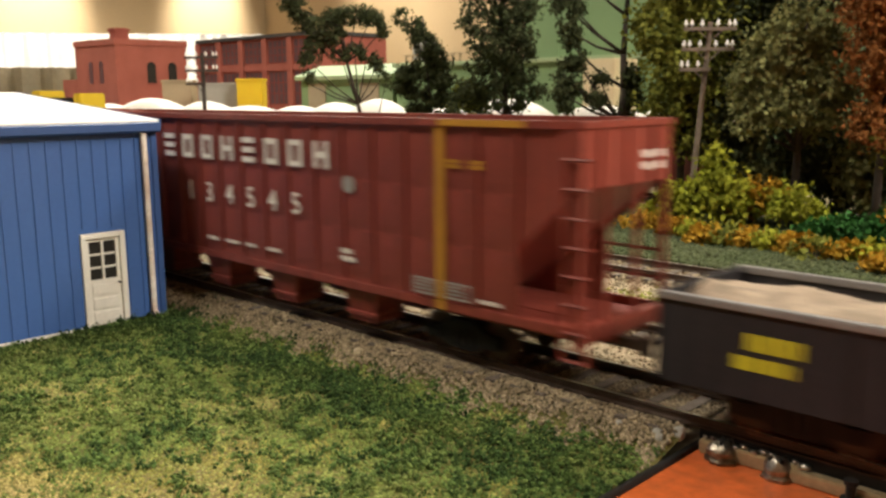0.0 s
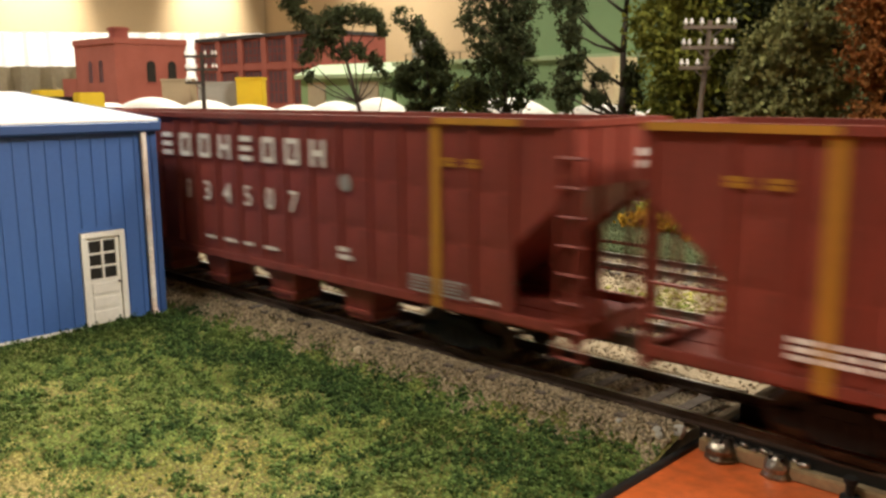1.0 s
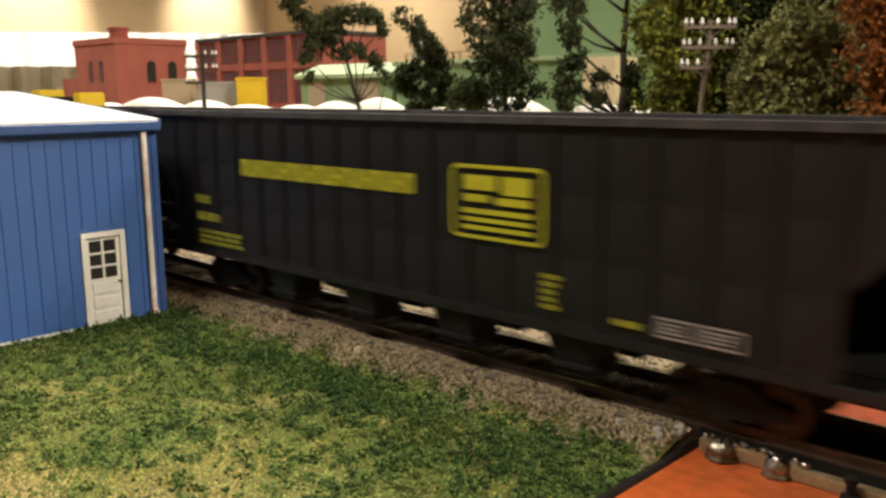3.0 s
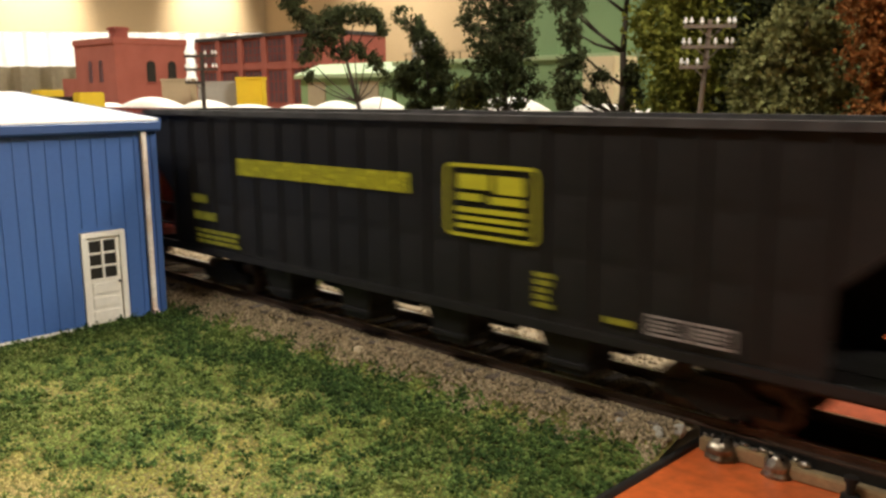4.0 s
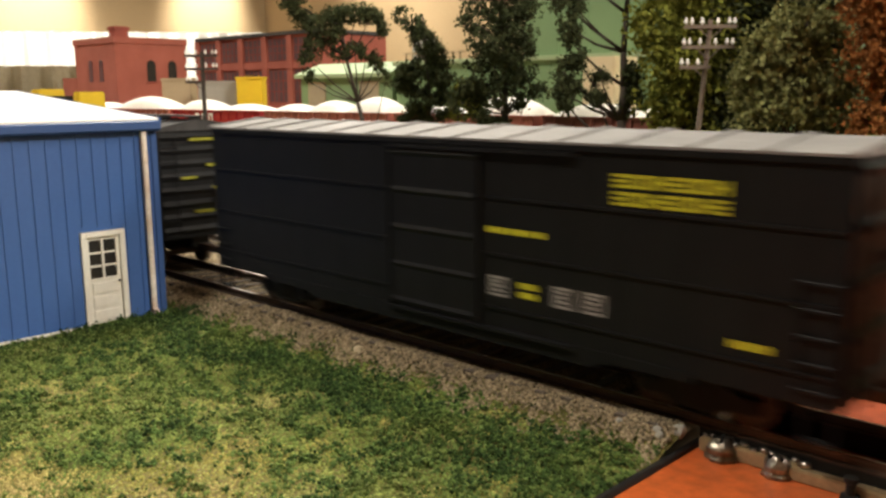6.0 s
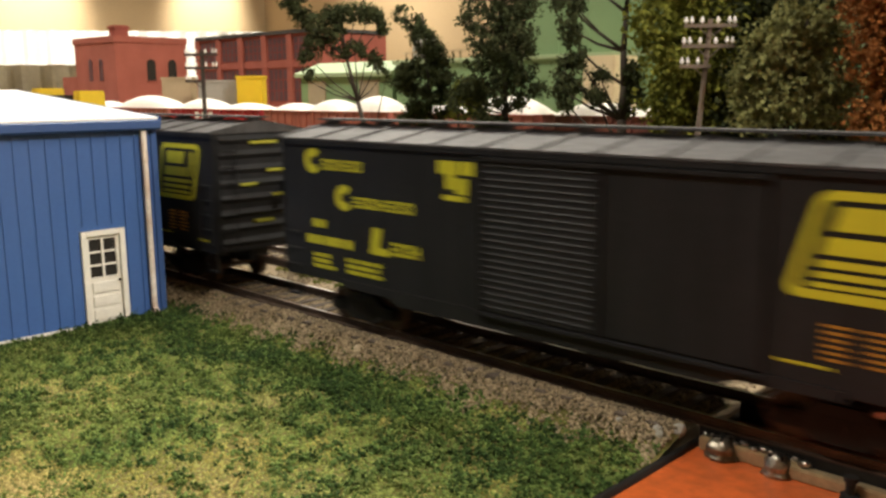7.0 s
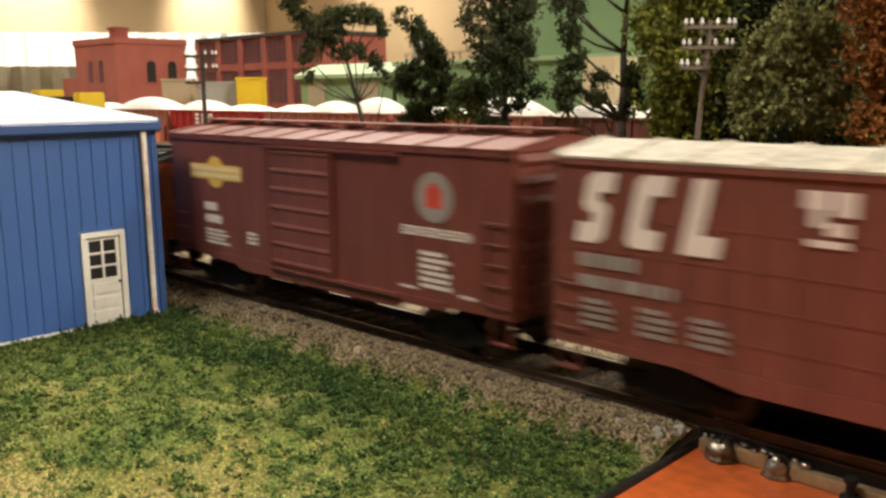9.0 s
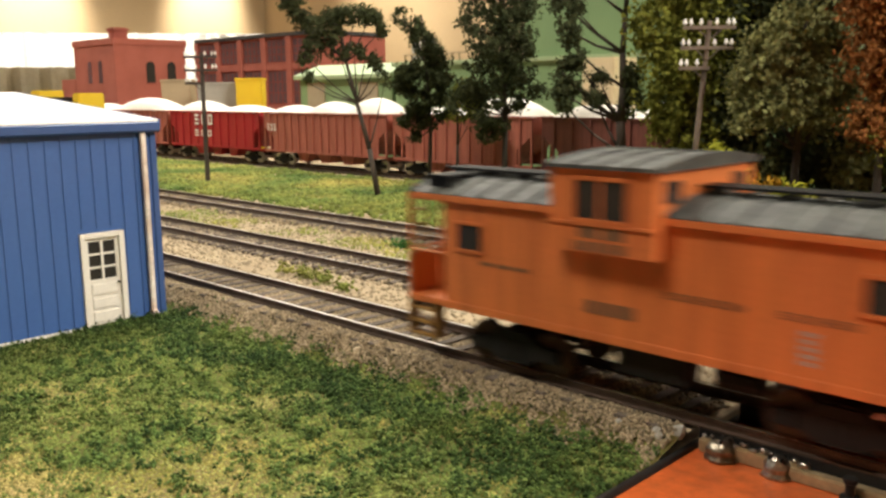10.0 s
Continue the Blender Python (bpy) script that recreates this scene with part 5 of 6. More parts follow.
        box(bm, *sorted((x0 + e * 0.4, x0 + e * 0.55)), -3, 3, 25, 33)
        part("pane", bm, DARKGLASS, dr)
        for s in (-1, 1):
            bm = bmesh.new()
            box(bm, *sorted((x0 + e * 0.02, x0 + e * 0.3)), *sorted((s * 7.5, s * 13.2)), 24.5, 34)
            part("end_window", bm, DARKGLASS, car, "dark end window")
        bm = bmesh.new()
        for y in (-12.6, -8.6):
            rod(bm, (x1 + e * 0.3, y, 13), (x1 + e * 0.3, y, 40.5), 0.4, n=6)
        for i in range(7):
            rod(bm, (x1 + e * 0.3, -12.6, 16 + 3.6 * i), (x1 + e * 0.3, -8.6, 16 + 3.6 * i), 0.3, n=6)
        part("end_ladder", bm, STEPPAINT, car, "ochre ladder to the roof")
        coupler_into(car, x1, e, 2.6)
    bm = bmesh.new()
    box(bm, -54, 50, -3.4, 3.4, 8.4, 12.6)
    box(bm, -10, 6, -13, -7, 6.0, 11.6, 0.3)
    box(bm, -10, 6, 7, 13, 6.0, 11.6, 0.3)
    rod(bm, (10, -9, 9), (20, -9, 9), 2.4, n=10)
    part("underframe", bm, TRUCK, car)
    for x in (-38, 34):
        truck_into(car, x)
    return car


def gondola(middle, half):
    car = add_car("gondola", middle, "low charcoal gondola heaped with gravel", "gondola car")
    Y = 16.6
    for s in (-1, 1):
        bm = bmesh.new()
        box(bm, -half, half, *sorted((s * (Y - 0.9), s * Y)), 8.5, 25)
        part("side_wall", bm, CHARCOAL, car)
        bm = bmesh.new()
        box(bm, -half - 0.3, half + 0.3, *sorted((s * (Y - 1.4), s * (Y + 0.6))), 24.2, 25.6, 0.2)
        part("top_rail", bm, GREYROOF, car, "grey worn top rail")
        for i in range(12):
            x = -half + 4 + i * (2 * half - 8) / 11
            if not (-78 + 81 - half < x < -50 + 81 - half):
                bm = bmesh.new()
                box(bm, x - 0.6, x + 0.6, *sorted((s * Y, s * (Y + 0.5))), 9, 24.2, 0.1)
                part("side_post", bm, CHARCOAL, car)
    for e in (-1, 1):
        bm = bmesh.new()
        box(bm, *sorted((e * half, e * (half - 1))), -Y + 0.9, Y - 0.9, 8.5, 25)
        box(bm, *sorted((e * (half + 0.3), e * (half - 1.5))), -Y + 1.4, Y - 1.4, 24.2, 25.6, 0.2)
        for z in (13, 18):
            box(bm, *sorted((e * half, e * (half + 0.6))), -Y + 2, Y - 2, z, z + 1)
        part("end_wall", bm, CHARCOAL, car)
        coupler_into(car, e * half, e, 4.6)
    bm = bmesh.new()
    nx, ny = 60, 12
    g = [[bm.verts.new((-half + 1 + (2 * half - 2) * i / nx, -Y + 1 + (2 * Y - 2) * j / ny, 21.5 + 2.5 * math.sin(math.pi * j / ny) + 2.6 * wave(i * 3, j * 3, 11) + 1.0 * wave(i * 3, j * 3, 3.6, 3) + random.uniform(-0.35, 0.35))) for i in range(nx + 1)] for j in range(ny + 1)]
    for j in range(ny):
        for i in range(nx):
            bm.faces.new((g[j][i], g[j][i + 1], g[j + 1][i + 1], g[j + 1][i]))
    part("gravel_load", bm, GRAVEL, car, "tan gravel load", smooth=True)
    bm = bmesh.new()
    box(bm, -half + 1, half - 1, -Y + 0.9, Y - 0.9, 8.5, 9.5)
    box(bm, -half + 1, half - 1, -3.4, 3.4, 6.6, 8.5)
    part("floor", bm, CHARCOAL, car)
    bm = bmesh.new()
    o = -81 + half
    bars(bm, -63.3 - o - 81 + 81, -53 - o, 17.4, 20.6, -Y - 0.02, 1, 1, 0.05)
    bars(bm, -65.5 - o, -50.5 - o, 13.8, 16.4, -Y - 0.02, 1, 2, 0.05)
    part("small_writing", bm, YELLOWINK, car, "yellow writing on the side")
    for x in (-half * 0.72, half * 0.72):
        truck_into(car, x)
    return car


CH, TR = (-51, -17, 17, 51), (-84, 84)
gondola(8, 90)
hopper(-220.7, 120.8, OXIDE, "rust-red open hopper with white lettering and ochre stripes", CH, TR, stripe=84, off=-2.1, style="southern", number="134545")
hopper(-477.9, 120.8, OXIDE, "rust-red open hopper with white lettering and ochre stripes", CH, TR, stripe=84, off=-2.1, style="southern", number="134507")
scl_hopper_marks(hopper(-704.6, 85, SLATE, "dark slate open hopper with slanted yellow shapes", (-38, 0, 38), (-62, 62), ribs=14))
for u in (-918.4, -1169.7):
    family_marks(hopper(u, 121.0, COAL, "black open hopper with yellow lettering and emblem", CH, TR, rim=57.0))
hopper(-1424.2, 120.8, OXIDE, "rust-red open hopper with white lettering and ochre stripes", CH, TR, stripe=84, off=-2.1, style="southern", number="134578")
c = box_car(-1654.6, 93.5, BLACK, GREYROOF, "black smooth-sided box car with a grey roof", 51.5, 9.5, (-14, 14), False, None, 5, 2.6, False, 5, 0, 0, 16.8)
bm = bmesh.new()
for z in (39.4, 27.0, 15):
    box(bm, -93, -16, -17.2, -16.8, z - 0.3, z + 0.3)
    box(bm, 16, 93, -17.2, -16.8, z - 0.3, z + 0.3)
part("panel_seams", bm, BLACK, c)
bm = bmesh.new()
letter_blocks(bm, 49, 72.4, 43.8, 46.4, -16.85, 8, 0.85)
letter_blocks(bm, 49, 72.4, 40.4, 43.0, -16.85, 9, 0.85)
bars(bm, 17, 34, 31.6, 33.2, -16.85, 1, 3, 0.2)
bars(bm, 74, 82, 17, 18.6, -16.85, 1, 4, 0.1)
bars(bm, 26, 32, 18, 22, -16.85, 2, 5)
part("small_writing", bm, YELLOWINK, c, "small yellow lettering")
bm = bmesh.new()
for a in (17.5, 35, 42.5):
    frame_mark(bm, a, a + 5.0, 17.8, 22.2, -16.85, 0.5)
    bars(bm, a + 0.8, a + 4.2, 18.6, 21.6, -16.85, 3, int(a))
part("stencil_box", bm, GREYINK, c)
for u in (-1873.8, -2087.0):
    black_box_marks(box_car(u, 88.6, SLATE, ROOF_AND_GLINT, "dark slate box car with yellow emblem and louvred door", 49.4, 12.2, (-15.3, 15.2), True, (16.8, 49.6), gap=35))
c = box_car(-2286.2, 86.3, OXIDE2, PALEROOF, "brown box car with a pale ribbed roof", 49.0, 11.6, (-17.8, 11.5), False, (12.5, 34), fish=2.6, side_ribs=26, walk_board=False, rooftop=3.2, gap=13)
company_shapes(c, (-81, -69.6, -58), 32.6, 0.715, 0.2, -16.92, WHITEINK, "large slanted white block shape")
bm = bmesh.new()
for a in ((-36, -31.8, 43, 46), (-34.6, -32.6, 40, 43), (-31, -27.6, 42, 46), (-32, -28.6, 38.8, 41), (-35, -28.6, 36.8, 38)):
    plate(bm, *a, -16.92)
part("badge", bm, WHITEINK, c, "small white badge of bars")
bm = bmesh.new()
bars(bm, -80, -66, 27.6, 30.6, -16.92, 1, 1, 0.1)
bars(bm, -80, -50, 23.4, 26.2, -16.92, 1, 2, 0.1)
for a in (-79, -66, -55):
    bars(bm, a, a + 8, 15.4, 21.6, -16.92, 4, 3)
bars(bm, 59, 67.4, 15.6, 23, -16.92, 6, 4)
bars(bm, 70, 78, 20, 23, -16.92, 2, 5)
bars(bm, 72, 80, 15.4, 16.8, -16.92, 1, 6, 0.1)
bars(bm, 40, 46, 14, 15.4, -16.92, 1, 7, 0.1)
part("small_writing", bm, GREYINK, c, "lines of small white writing")
logo_box(c, 49.2, 72.8, 28.4, 45.2, -16.92, WHITEINK, 5.2)
c = box_car(-2455, 71.6, BROWN, BROWN, "brown forty-foot box car with round and cross emblems", 49.4, 12.4, (-17.4, 10.2), False, None, 8, 3.0, True, 7, gap=13)
bm = bmesh.new()
plate(bm, -59.9, -31.8, 36.2, 40.8, -16.78)
part("emblem_bar", bm, GOLDINK, c, "golden emblem bar")
bm = bmesh.new()
lathe(bm, (-45.8, -16.8, 38.5), [(4.8, 0), (4.8, 0.06)], 24, "y")
part("emblem_disc", bm, GOLDINK, c, "ochre emblem disc")
bm = bmesh.new()
for z in (36.9, 38.8):
    plate(bm, -59.4, -32.3, z, z + 1.35, -16.88)
part("emblem_writing", bm, CREAMINK, c, "cream bars across the emblem")
bm = bmesh.new()
lathe(bm, (47.7, -16.72, 38), [(5.9, 0), (5.9, 0.06)], 28, "y")
part("round_emblem", bm, GREYINK, c, "pale round emblem")
bm = bmesh.new()
plate(bm, 45.0, 50.4, 35.6, 40.2, -16.8)
plate(bm, 46.4, 49.0, 40.2, 41.4, -16.8)
part("emblem_heart", bm, REDINK, c, "red emblem centre")
bm = bmesh.new()
letter_blocks(bm, 36.7, 59.2, 28.6, 30.8, -16.66, 12, 0.86)
bars(bm, 43, 54, 16, 25.4, -16.66, 6, 3)
bars(bm, 36, 42, 15.2, 16.2, -16.66, 1, 4)
bars(bm, 56, 62, 15.2, 16.4, -16.66, 1, 5)
bars(bm, -53, -44, 26.4, 29.2, -16.66, 1, 6, 0.1)
bars(bm, -53, -43, 22.6, 25.4, -16.66, 1, 7, 0.1)
bars(bm, -53, -39, 16, 21, -16.66, 4, 8)
bars(bm, -30, -24, 18, 22, -16.66, 3, 9)
part("small_writing", bm, WHITEINK, c, "lines of white writing")
caboose(-2603.4)


# ---- poles ----
def pole(x, y, top, wood, label, arms, lean=0.0, scale=1.0, rz=40):
    ob = thing("telephone_pole", x, y, ground_z(x, y) - 1, label, "telephone pole", "line poles", rz)
    bm = bmesh.new()
    rod(bm, (0, 0, 0), (lean, 0, top), 1.6 * scale, 1.15 * scale, 10)
    part("post", bm, wood, ob)
    for i in range(arms):
        z = top - 3.2 - i * 9.2
        q = lean * z / top
        bm = bmesh.new()
        x1 = 11.8 if i < 2 else 2.0
        box(bm, q - 12.2, q + x1, -2.3, -0.9, z - 0.9, z + 0.9, 0.15)
        for s in (-1, 1):
            if s < 0 or i < 2:
                rod(bm, (q + s * 5.5, -1.9, z - 0.6), (q, -1.5, z - 5.6), 0.3, n=5)
        arm = part("cross_arm", bm, wood, ob)
        bm = bmesh.new()
        lathe(bm, (0, 0, 0), [(0.35, 0), (0.35, 0.8), (1.0, 0.8), (1.0, 1.5), (0.6, 2.1), (0.7, 2.5), (0.35, 3.2)], 8)
        me = to_mesh("insulator", bm, INSUL)
        for k in (-11.2, -8.6, -3.9, 3.2, 8.4, 10.8):
            if k < x1 - 0.5:
                o = new("insulator", me)
                o.parent = arm
                o.location = ((q + k) * MM, -1.6 * MM, (z + 0.9) * MM)
    return ob


pole(-205.2, 222.2, 96.5, POLEWOOD, "grey wooden telephone pole with three cross-arms and pale insulators", 3, 6.5)
pole(-564.6, 177.6, 94, POLEDARK, "dark wooden telephone pole with three cross-arms", 3, 0, 1.15)


# ---- trees and bushes ----
def crown(parent, blobs, n, size, material, seed, name="crown"):
    rng = np.random.default_rng(seed)
    vol = np.array([b[3] * b[4] * b[5] for b in blobs])
    pick = rng.choice(len(blobs), n, p=vol / vol.sum())
    d = rng.normal(size=(n, 3))
    d /= np.linalg.norm(d, axis=1)[:, None]
    r = rng.uniform(0.1, 1.0, n) ** 0.5 * rng.choice((1.0, 1.0, 1.35), n)
    bl = np.array(blobs)[pick]
    p = bl[:, :3] + d * r[:, None] * bl[:, 3:]
    keep = [noise.noise((a / 7, b / 7, c / 7 + seed)) + 0.5 * noise.noise((a / 3, b / 3, c / 3 - seed)) > -0.1 for a, b, c in p]
    p = p[np.array(keep)]
    return scatter(name, p, rng.uniform(size * 0.5, size * 1.25, len(p)), material, seed, parent, shape="leaf")


def tree(x, y, z, path, blobs, n, size, leaves, label, seed, r0=2.0, category="tree", limbs=True, bark=None):
    """path: the trunk's way upward, relative to its foot; blobs: (x, y, z, rx, ry, rz) of leaf masses."""
    ob = thing("tree", x, y, z, label, category, "trees behind the tracks")
    bm = bmesh.new()
    for i, (a, b) in enumerate(zip(path, path[1:])):
        k = len(path) - 1
        rod(bm, a, b, r0 * (1 - 0.7 * i / k), r0 * (1 - 0.7 * (i + 1) / k), 8)
    if limbs:
        for b in blobs:
            c = Vector(b[:3])
            root = min((Vector(q) for q in path[1:]), key=lambda q: (q - c - Vector((0, 0, -22))).length)
            mid = (root + c) / 2 + Vector((0, 0, -2))
            rod(bm, root, mid, r0 * 0.35, r0 * 0.22, 5)
            rod(bm, mid, c, r0 * 0.22, r0 * 0.1, 5)
    part("trunk", bm, bark or BARK, ob, smooth=True)
    crown(ob, blobs, int(n * 1.4), size * 0.84, leaves, seed)
    return ob


def along(s, d=0.0):
    """An offset across the view (s) and in depth (d) of a thing that faces the lawn."""
    return (s * 0.72 - d * 0.69, s * 0.69 + d * 0.72)


def blobs(rows):
    out = []
    for s, d, z, rs, rz in rows:
        u, v = along(s, d)
        out.append((u, v, z, rs, rs, rz))
    return out


# leaning umbrella-shaped tree
u = [along(s) for s in (0, -5, -12, -18, -21)]
tree(-407, 203, -2, [(0, 0, 0), (*u[1], 30), (*u[2], 58), (*u[3], 83), (*u[4], 104)],
     blobs([(-50, 0, 118, 7, 8), (-44, 3, 109, 7, 6), (-35, -2, 104, 8, 6), (-37, 0, 93, 7, 6), (-41, 0, 84, 6, 6), (-42, 0, 76, 4, 5), (-41, 0, 70, 2.5, 4), (-24, 3, 110, 8, 6), (-25, 0, 98, 7, 6), (-22, 0, 88, 6, 5), (-12, -2, 111, 8, 6), (-3, 2, 109, 7, 6), (4, 0, 102, 4, 5), (-13, 0, 92, 6, 3.5), (-6, 0, 87, 6, 4), (0, 0, 81, 5, 4.5), (4, 0, 74, 3.5, 4), (5, 0, 69, 2, 3)]), 11500, 1.0, LEAFDARK, "dark umbrella-crowned tree with a thin leaning trunk", 31, 1.9)
# tall dark trees before the far train
tree(-409, 250, -2, [(0, 0, 0), (1, 1, 40), (-1, 0, 80), (-3, -2, 112)],
     blobs([(-16, 0, 112, 6, 6), (-9, 0, 106, 7, 6), (-4, 0, 98, 8, 6), (2, 0, 90, 9, 7), (8, 0, 84, 7, 6), (-4, 0, 80, 9, 6), (-14, 0, 76, 9, 6), (6, 0, 72, 10, 7), (-18, 0, 68, 7, 5), (-8, 0, 64, 9, 6), (6, 0, 60, 9, 7), (-6, 0, 54, 9, 6), (8, 0, 50, 7, 5), (-14, 0, 46, 7, 5), (-2, 0, 44, 8, 5), (-10, 0, 36, 6, 4)]), 14700, 1.05, LEAFDARK, "dark green slender tree with ragged clumps", 32, 1.6)
tree(-344, 250, -2, [(0, 0, 0), (0, 1, 50), (-2, 0, 100), (-4, -2, 132)],
     blobs([(0, 0, 126, 14, 9), (-16, 0, 116, 10, 8), (10, 0, 112, 10, 8), (-4, 0, 108, 12, 8), (-20, 0, 104, 8, 6), (6, 0, 98, 11, 7), (-10, 0, 94, 12, 8), (12, 0, 88, 7, 7), (-2, 0, 84, 12, 8), (-16, 0, 80, 8, 6), (2, 0, 72, 12, 8), (14, 0, 74, 6, 5), (-20, 0, 66, 9, 8), (20, 0, 64, 7, 5), (-8, 0, 60, 10, 7), (6, 0, 58, 8, 6), (-28, 0, 58, 7, 7), (-14, 0, 48, 9, 7), (-4, 0, 44, 8, 6), (-10, 0, 38, 7, 5)]), 21000, 1.05, LEAFDARK, "tall dark green tree with thick ragged crown", 33, 1.9)
tree(-395, 262, -2, [(0, 0, 0), (0, 1, 30), (1, 0, 62)],
     blobs([(6, 0, 62, 10, 9), (0, 0, 52, 9, 7), (12, 0, 54, 7, 7)]), 4620, 0.99, LEAFOLIVE, "small olive-green tree with a round crown", 34, 1.2)
u = [along(s) for s in (0, 1, -6, -16, -24, 8)]
tree(-262, 250, -2, [(0, 0, 0), (*u[1], 30), (*u[0], 48), (*u[1], 66), (0.6, -0.8, 84), (*u[1], 104), (2.4, 2.0, 140)],
     blobs([(-34, 0, 112, 6, 8), (-27, 0, 108, 6, 8), (-29, 0, 96, 6, 8), (-27, 0, 88, 4, 5), (-24, 0, 80, 6, 6), (-32, 0, 74, 6, 7), (-33, 0, 64, 6, 6), (-24, 0, 66, 6, 6), (-30, 0, 56, 5, 5), (-12, 0, 70, 6, 5), (-14, 0, 60, 6, 5), (4, 0, 72, 6, 6), (6, 0, 62, 6, 6), (2, 0, 54, 5, 5), (-18, 0, 122, 6, 6)]), 8820, 1.05, LEAFDARK, "half-bare dark tree with a stout trunk and branches", 35, 3.2)
# mixed wood at the end of the yard
tree(-232, 262, -2, [(0, 0, 0), (0, 0, 60), (2, 0, 150)],
     blobs([(0, 0, 126, 22, 18), (12, 0, 104, 20, 17), (-12, 0, 96, 17, 16), (2, 0, 78, 20, 16), (14, 0, 62, 20, 15), (-8, 0, 58, 15, 13), (4, 0, 42, 18, 12), (22, 0, 84, 14, 14)]),
     31500, 1.36, LEAFOLIVE, "broad olive-green tree with a dense crown", 36, 2.2)
tree(-205, 282, -2, [(0, 0, 0), (0, 0, 60), (2, 0, 150)],
     blobs([(0, 0, 132, 26, 16), (20, 0, 116, 22, 16), (-8, 0, 108, 18, 14), (8, 0, 92, 22, 15), (26, 0, 96, 16, 14), (4, 0, 70, 24, 15), (-6, 0, 50, 22, 15)]),
     27300, 1.43, LEAFDARK, "dark green tree in the wood behind the pole", 37, 2.3)
tree(-165.5, 248.5, -2, [(0, 0, 0), (0, 1, 36), (0, 0, 70), (1, 0, 96)],
     blobs([(0, 0, 92, 15, 11), (-12, 0, 82, 15, 11), (12, 0, 80, 13, 12), (-20, 0, 70, 13, 10), (4, 0, 68, 17, 11), (18, 0, 64, 10, 10), (-8, 0, 56, 16, 9), (-22, 0, 52, 10, 9), (10, 0, 50, 12, 8)]),
     22050, 1.18, LEAFGREY, "grey-green tree with a bare brown trunk", 38, 2.4)
tree(-128, 246, -2, [(0, 0, 0), (0, 0, 50), (2, 0, 120)],
     blobs([(0, 0, 116, 17, 15), (-6, 0, 100, 15, 13), (8, 0, 92, 16, 14), (-4, 0, 78, 14, 12), (6, 0, 64, 14, 12), (-2, 0, 50, 13, 11), (16, 0, 106, 15, 16), (14, 0, 74, 14, 14)]),
     29399, 1.05, LEAFRUST, "autumn tree with rust-orange leaves", 39, 2.2)
tree(-112, 262, -2, [(0, 0, 0), (0, 0, 50), (2, 0, 100)],
     blobs([(0, 0, 60, 18, 16), (10, 0, 84, 18, 16), (-12, 0, 44, 15, 13), (4, 0, 34, 18, 12)]), 10920, 1.36, LEAFOLIVE, "olive tree beneath the autumn tree", 40, 2.0)
tree(-150, 300, -2, [(0, 0, 0), (0, 0, 50), (2, 0, 130)],
     blobs([(0, 0, 128, 24, 18), (-22, 0, 118, 20, 16), (20, 0, 112, 18, 16), (-30, 0, 96, 14, 14), (2, 0, 40, 26, 18), (-28, 0, 36, 22, 16), (24, 0, 38, 20, 16)]), 18900, 1.49, LEAFDARK, "dark tree closing the wood", 41, 2.3)


def bush(x, y, rows, n, size, leaves, label, seed):
    ob = thing("bush", x, y, ground_z(x, y) - 0.5, label, "bush", "bushes at the wood's edge")
    bm = bmesh.new()
    for k in range(5):
        a = k * 1.3
        rod(bm, (0, 0, 0), (3 * math.cos(a), 3 * math.sin(a), rows[0][2]), 0.5, 0.2, 5)
    part("stems", bm, BARK, ob)
    crown(ob, blobs(rows), n, size, leaves, seed, "foliage")


bush(-186, 217, [(0, 0, 18, 11, 13), (-4, 0, 30, 7, 9), (6, 0, 12, 9, 9), (-14, 0, 14, 7, 9)], 3600, 1.3, LEAFLIME, "tall yellow-green bush beside the pole", 51)
bush(-206, 212, [(0, 0, 14, 10, 10), (-10, 0, 8, 8, 7)], 1600, 1.3, LEAFLIME, "loose yellow-green bush beside the pole", 52)
bush(-212, 196, [(0, 0, 5, 9, 5), (8, 0, 4, 7, 4), (-8, 0, 4, 6, 4)], 1300, 1.2, LEAFGOLD, "low golden-brown bush beside the track", 53)
bush(-178, 232, [(0, 0, 15, 12, 8), (10, 0, 14, 10, 8), (-8, 0, 12, 8, 8)], 2200, 1.3, LEAFGOLD, "golden bush beneath the trees", 54)
bush(-158, 228, [(0, 0, 14, 11, 8), (8, 0, 9, 9, 7)], 1700, 1.3, LEAFLIME, "yellow-green bush by the trunk", 55)
for i in range(13):
    x = -190 + i * 9.5
    y = 178 + 5 * math.sin(i * 1.7) + (6 if i % 3 == 0 else 0) - i * 1.2
    bush(x, y, [(0, 0, 5.5, 6.5, 4.5), (4, 0, 4.5, 5, 4), (-4, 2, 4, 5, 3.6)], 900, 1.1, (LEAFGOLD, LEAFLIME, LEAFGOLD, LEAFOLIVE)[i % 4], ("low golden autumn shrub by the track", "low yellow-green shrub by the track", "low golden autumn shrub by the track", "low olive-green shrub by the track")[i % 4], 60 + i)
bush(-128, 205, [(0, 0, 9, 11, 6), (12, 0, 8, 10, 6), (-10, 0, 8, 8, 5), (20, 0, 10, 9, 7)], 2600, 1.2, LEAFGREEN, "bright green low bush under trees", 75)
bush(-152, 190, [(0, 0, 3, 12, 3), (-12, 0, 3, 10, 3), (10, 0, 3, 10, 3)], 1300, 1.0, LEAFGREEN, "flat bright green ground cover", 76)
for i, (x, y) in enumerate(((-205, 275), (-185, 282), (-160, 284), (-138, 276), (-118, 280))):
    bush(x, y, [(0, 0, 20, 13, 15), (10, 0, 30, 11, 12), (-10, 0, 28, 11, 12)], 3000, 1.5, LEAFGREY if i % 2 else LEAFDARK, "dark undergrowth beneath the trees", 80 + i)
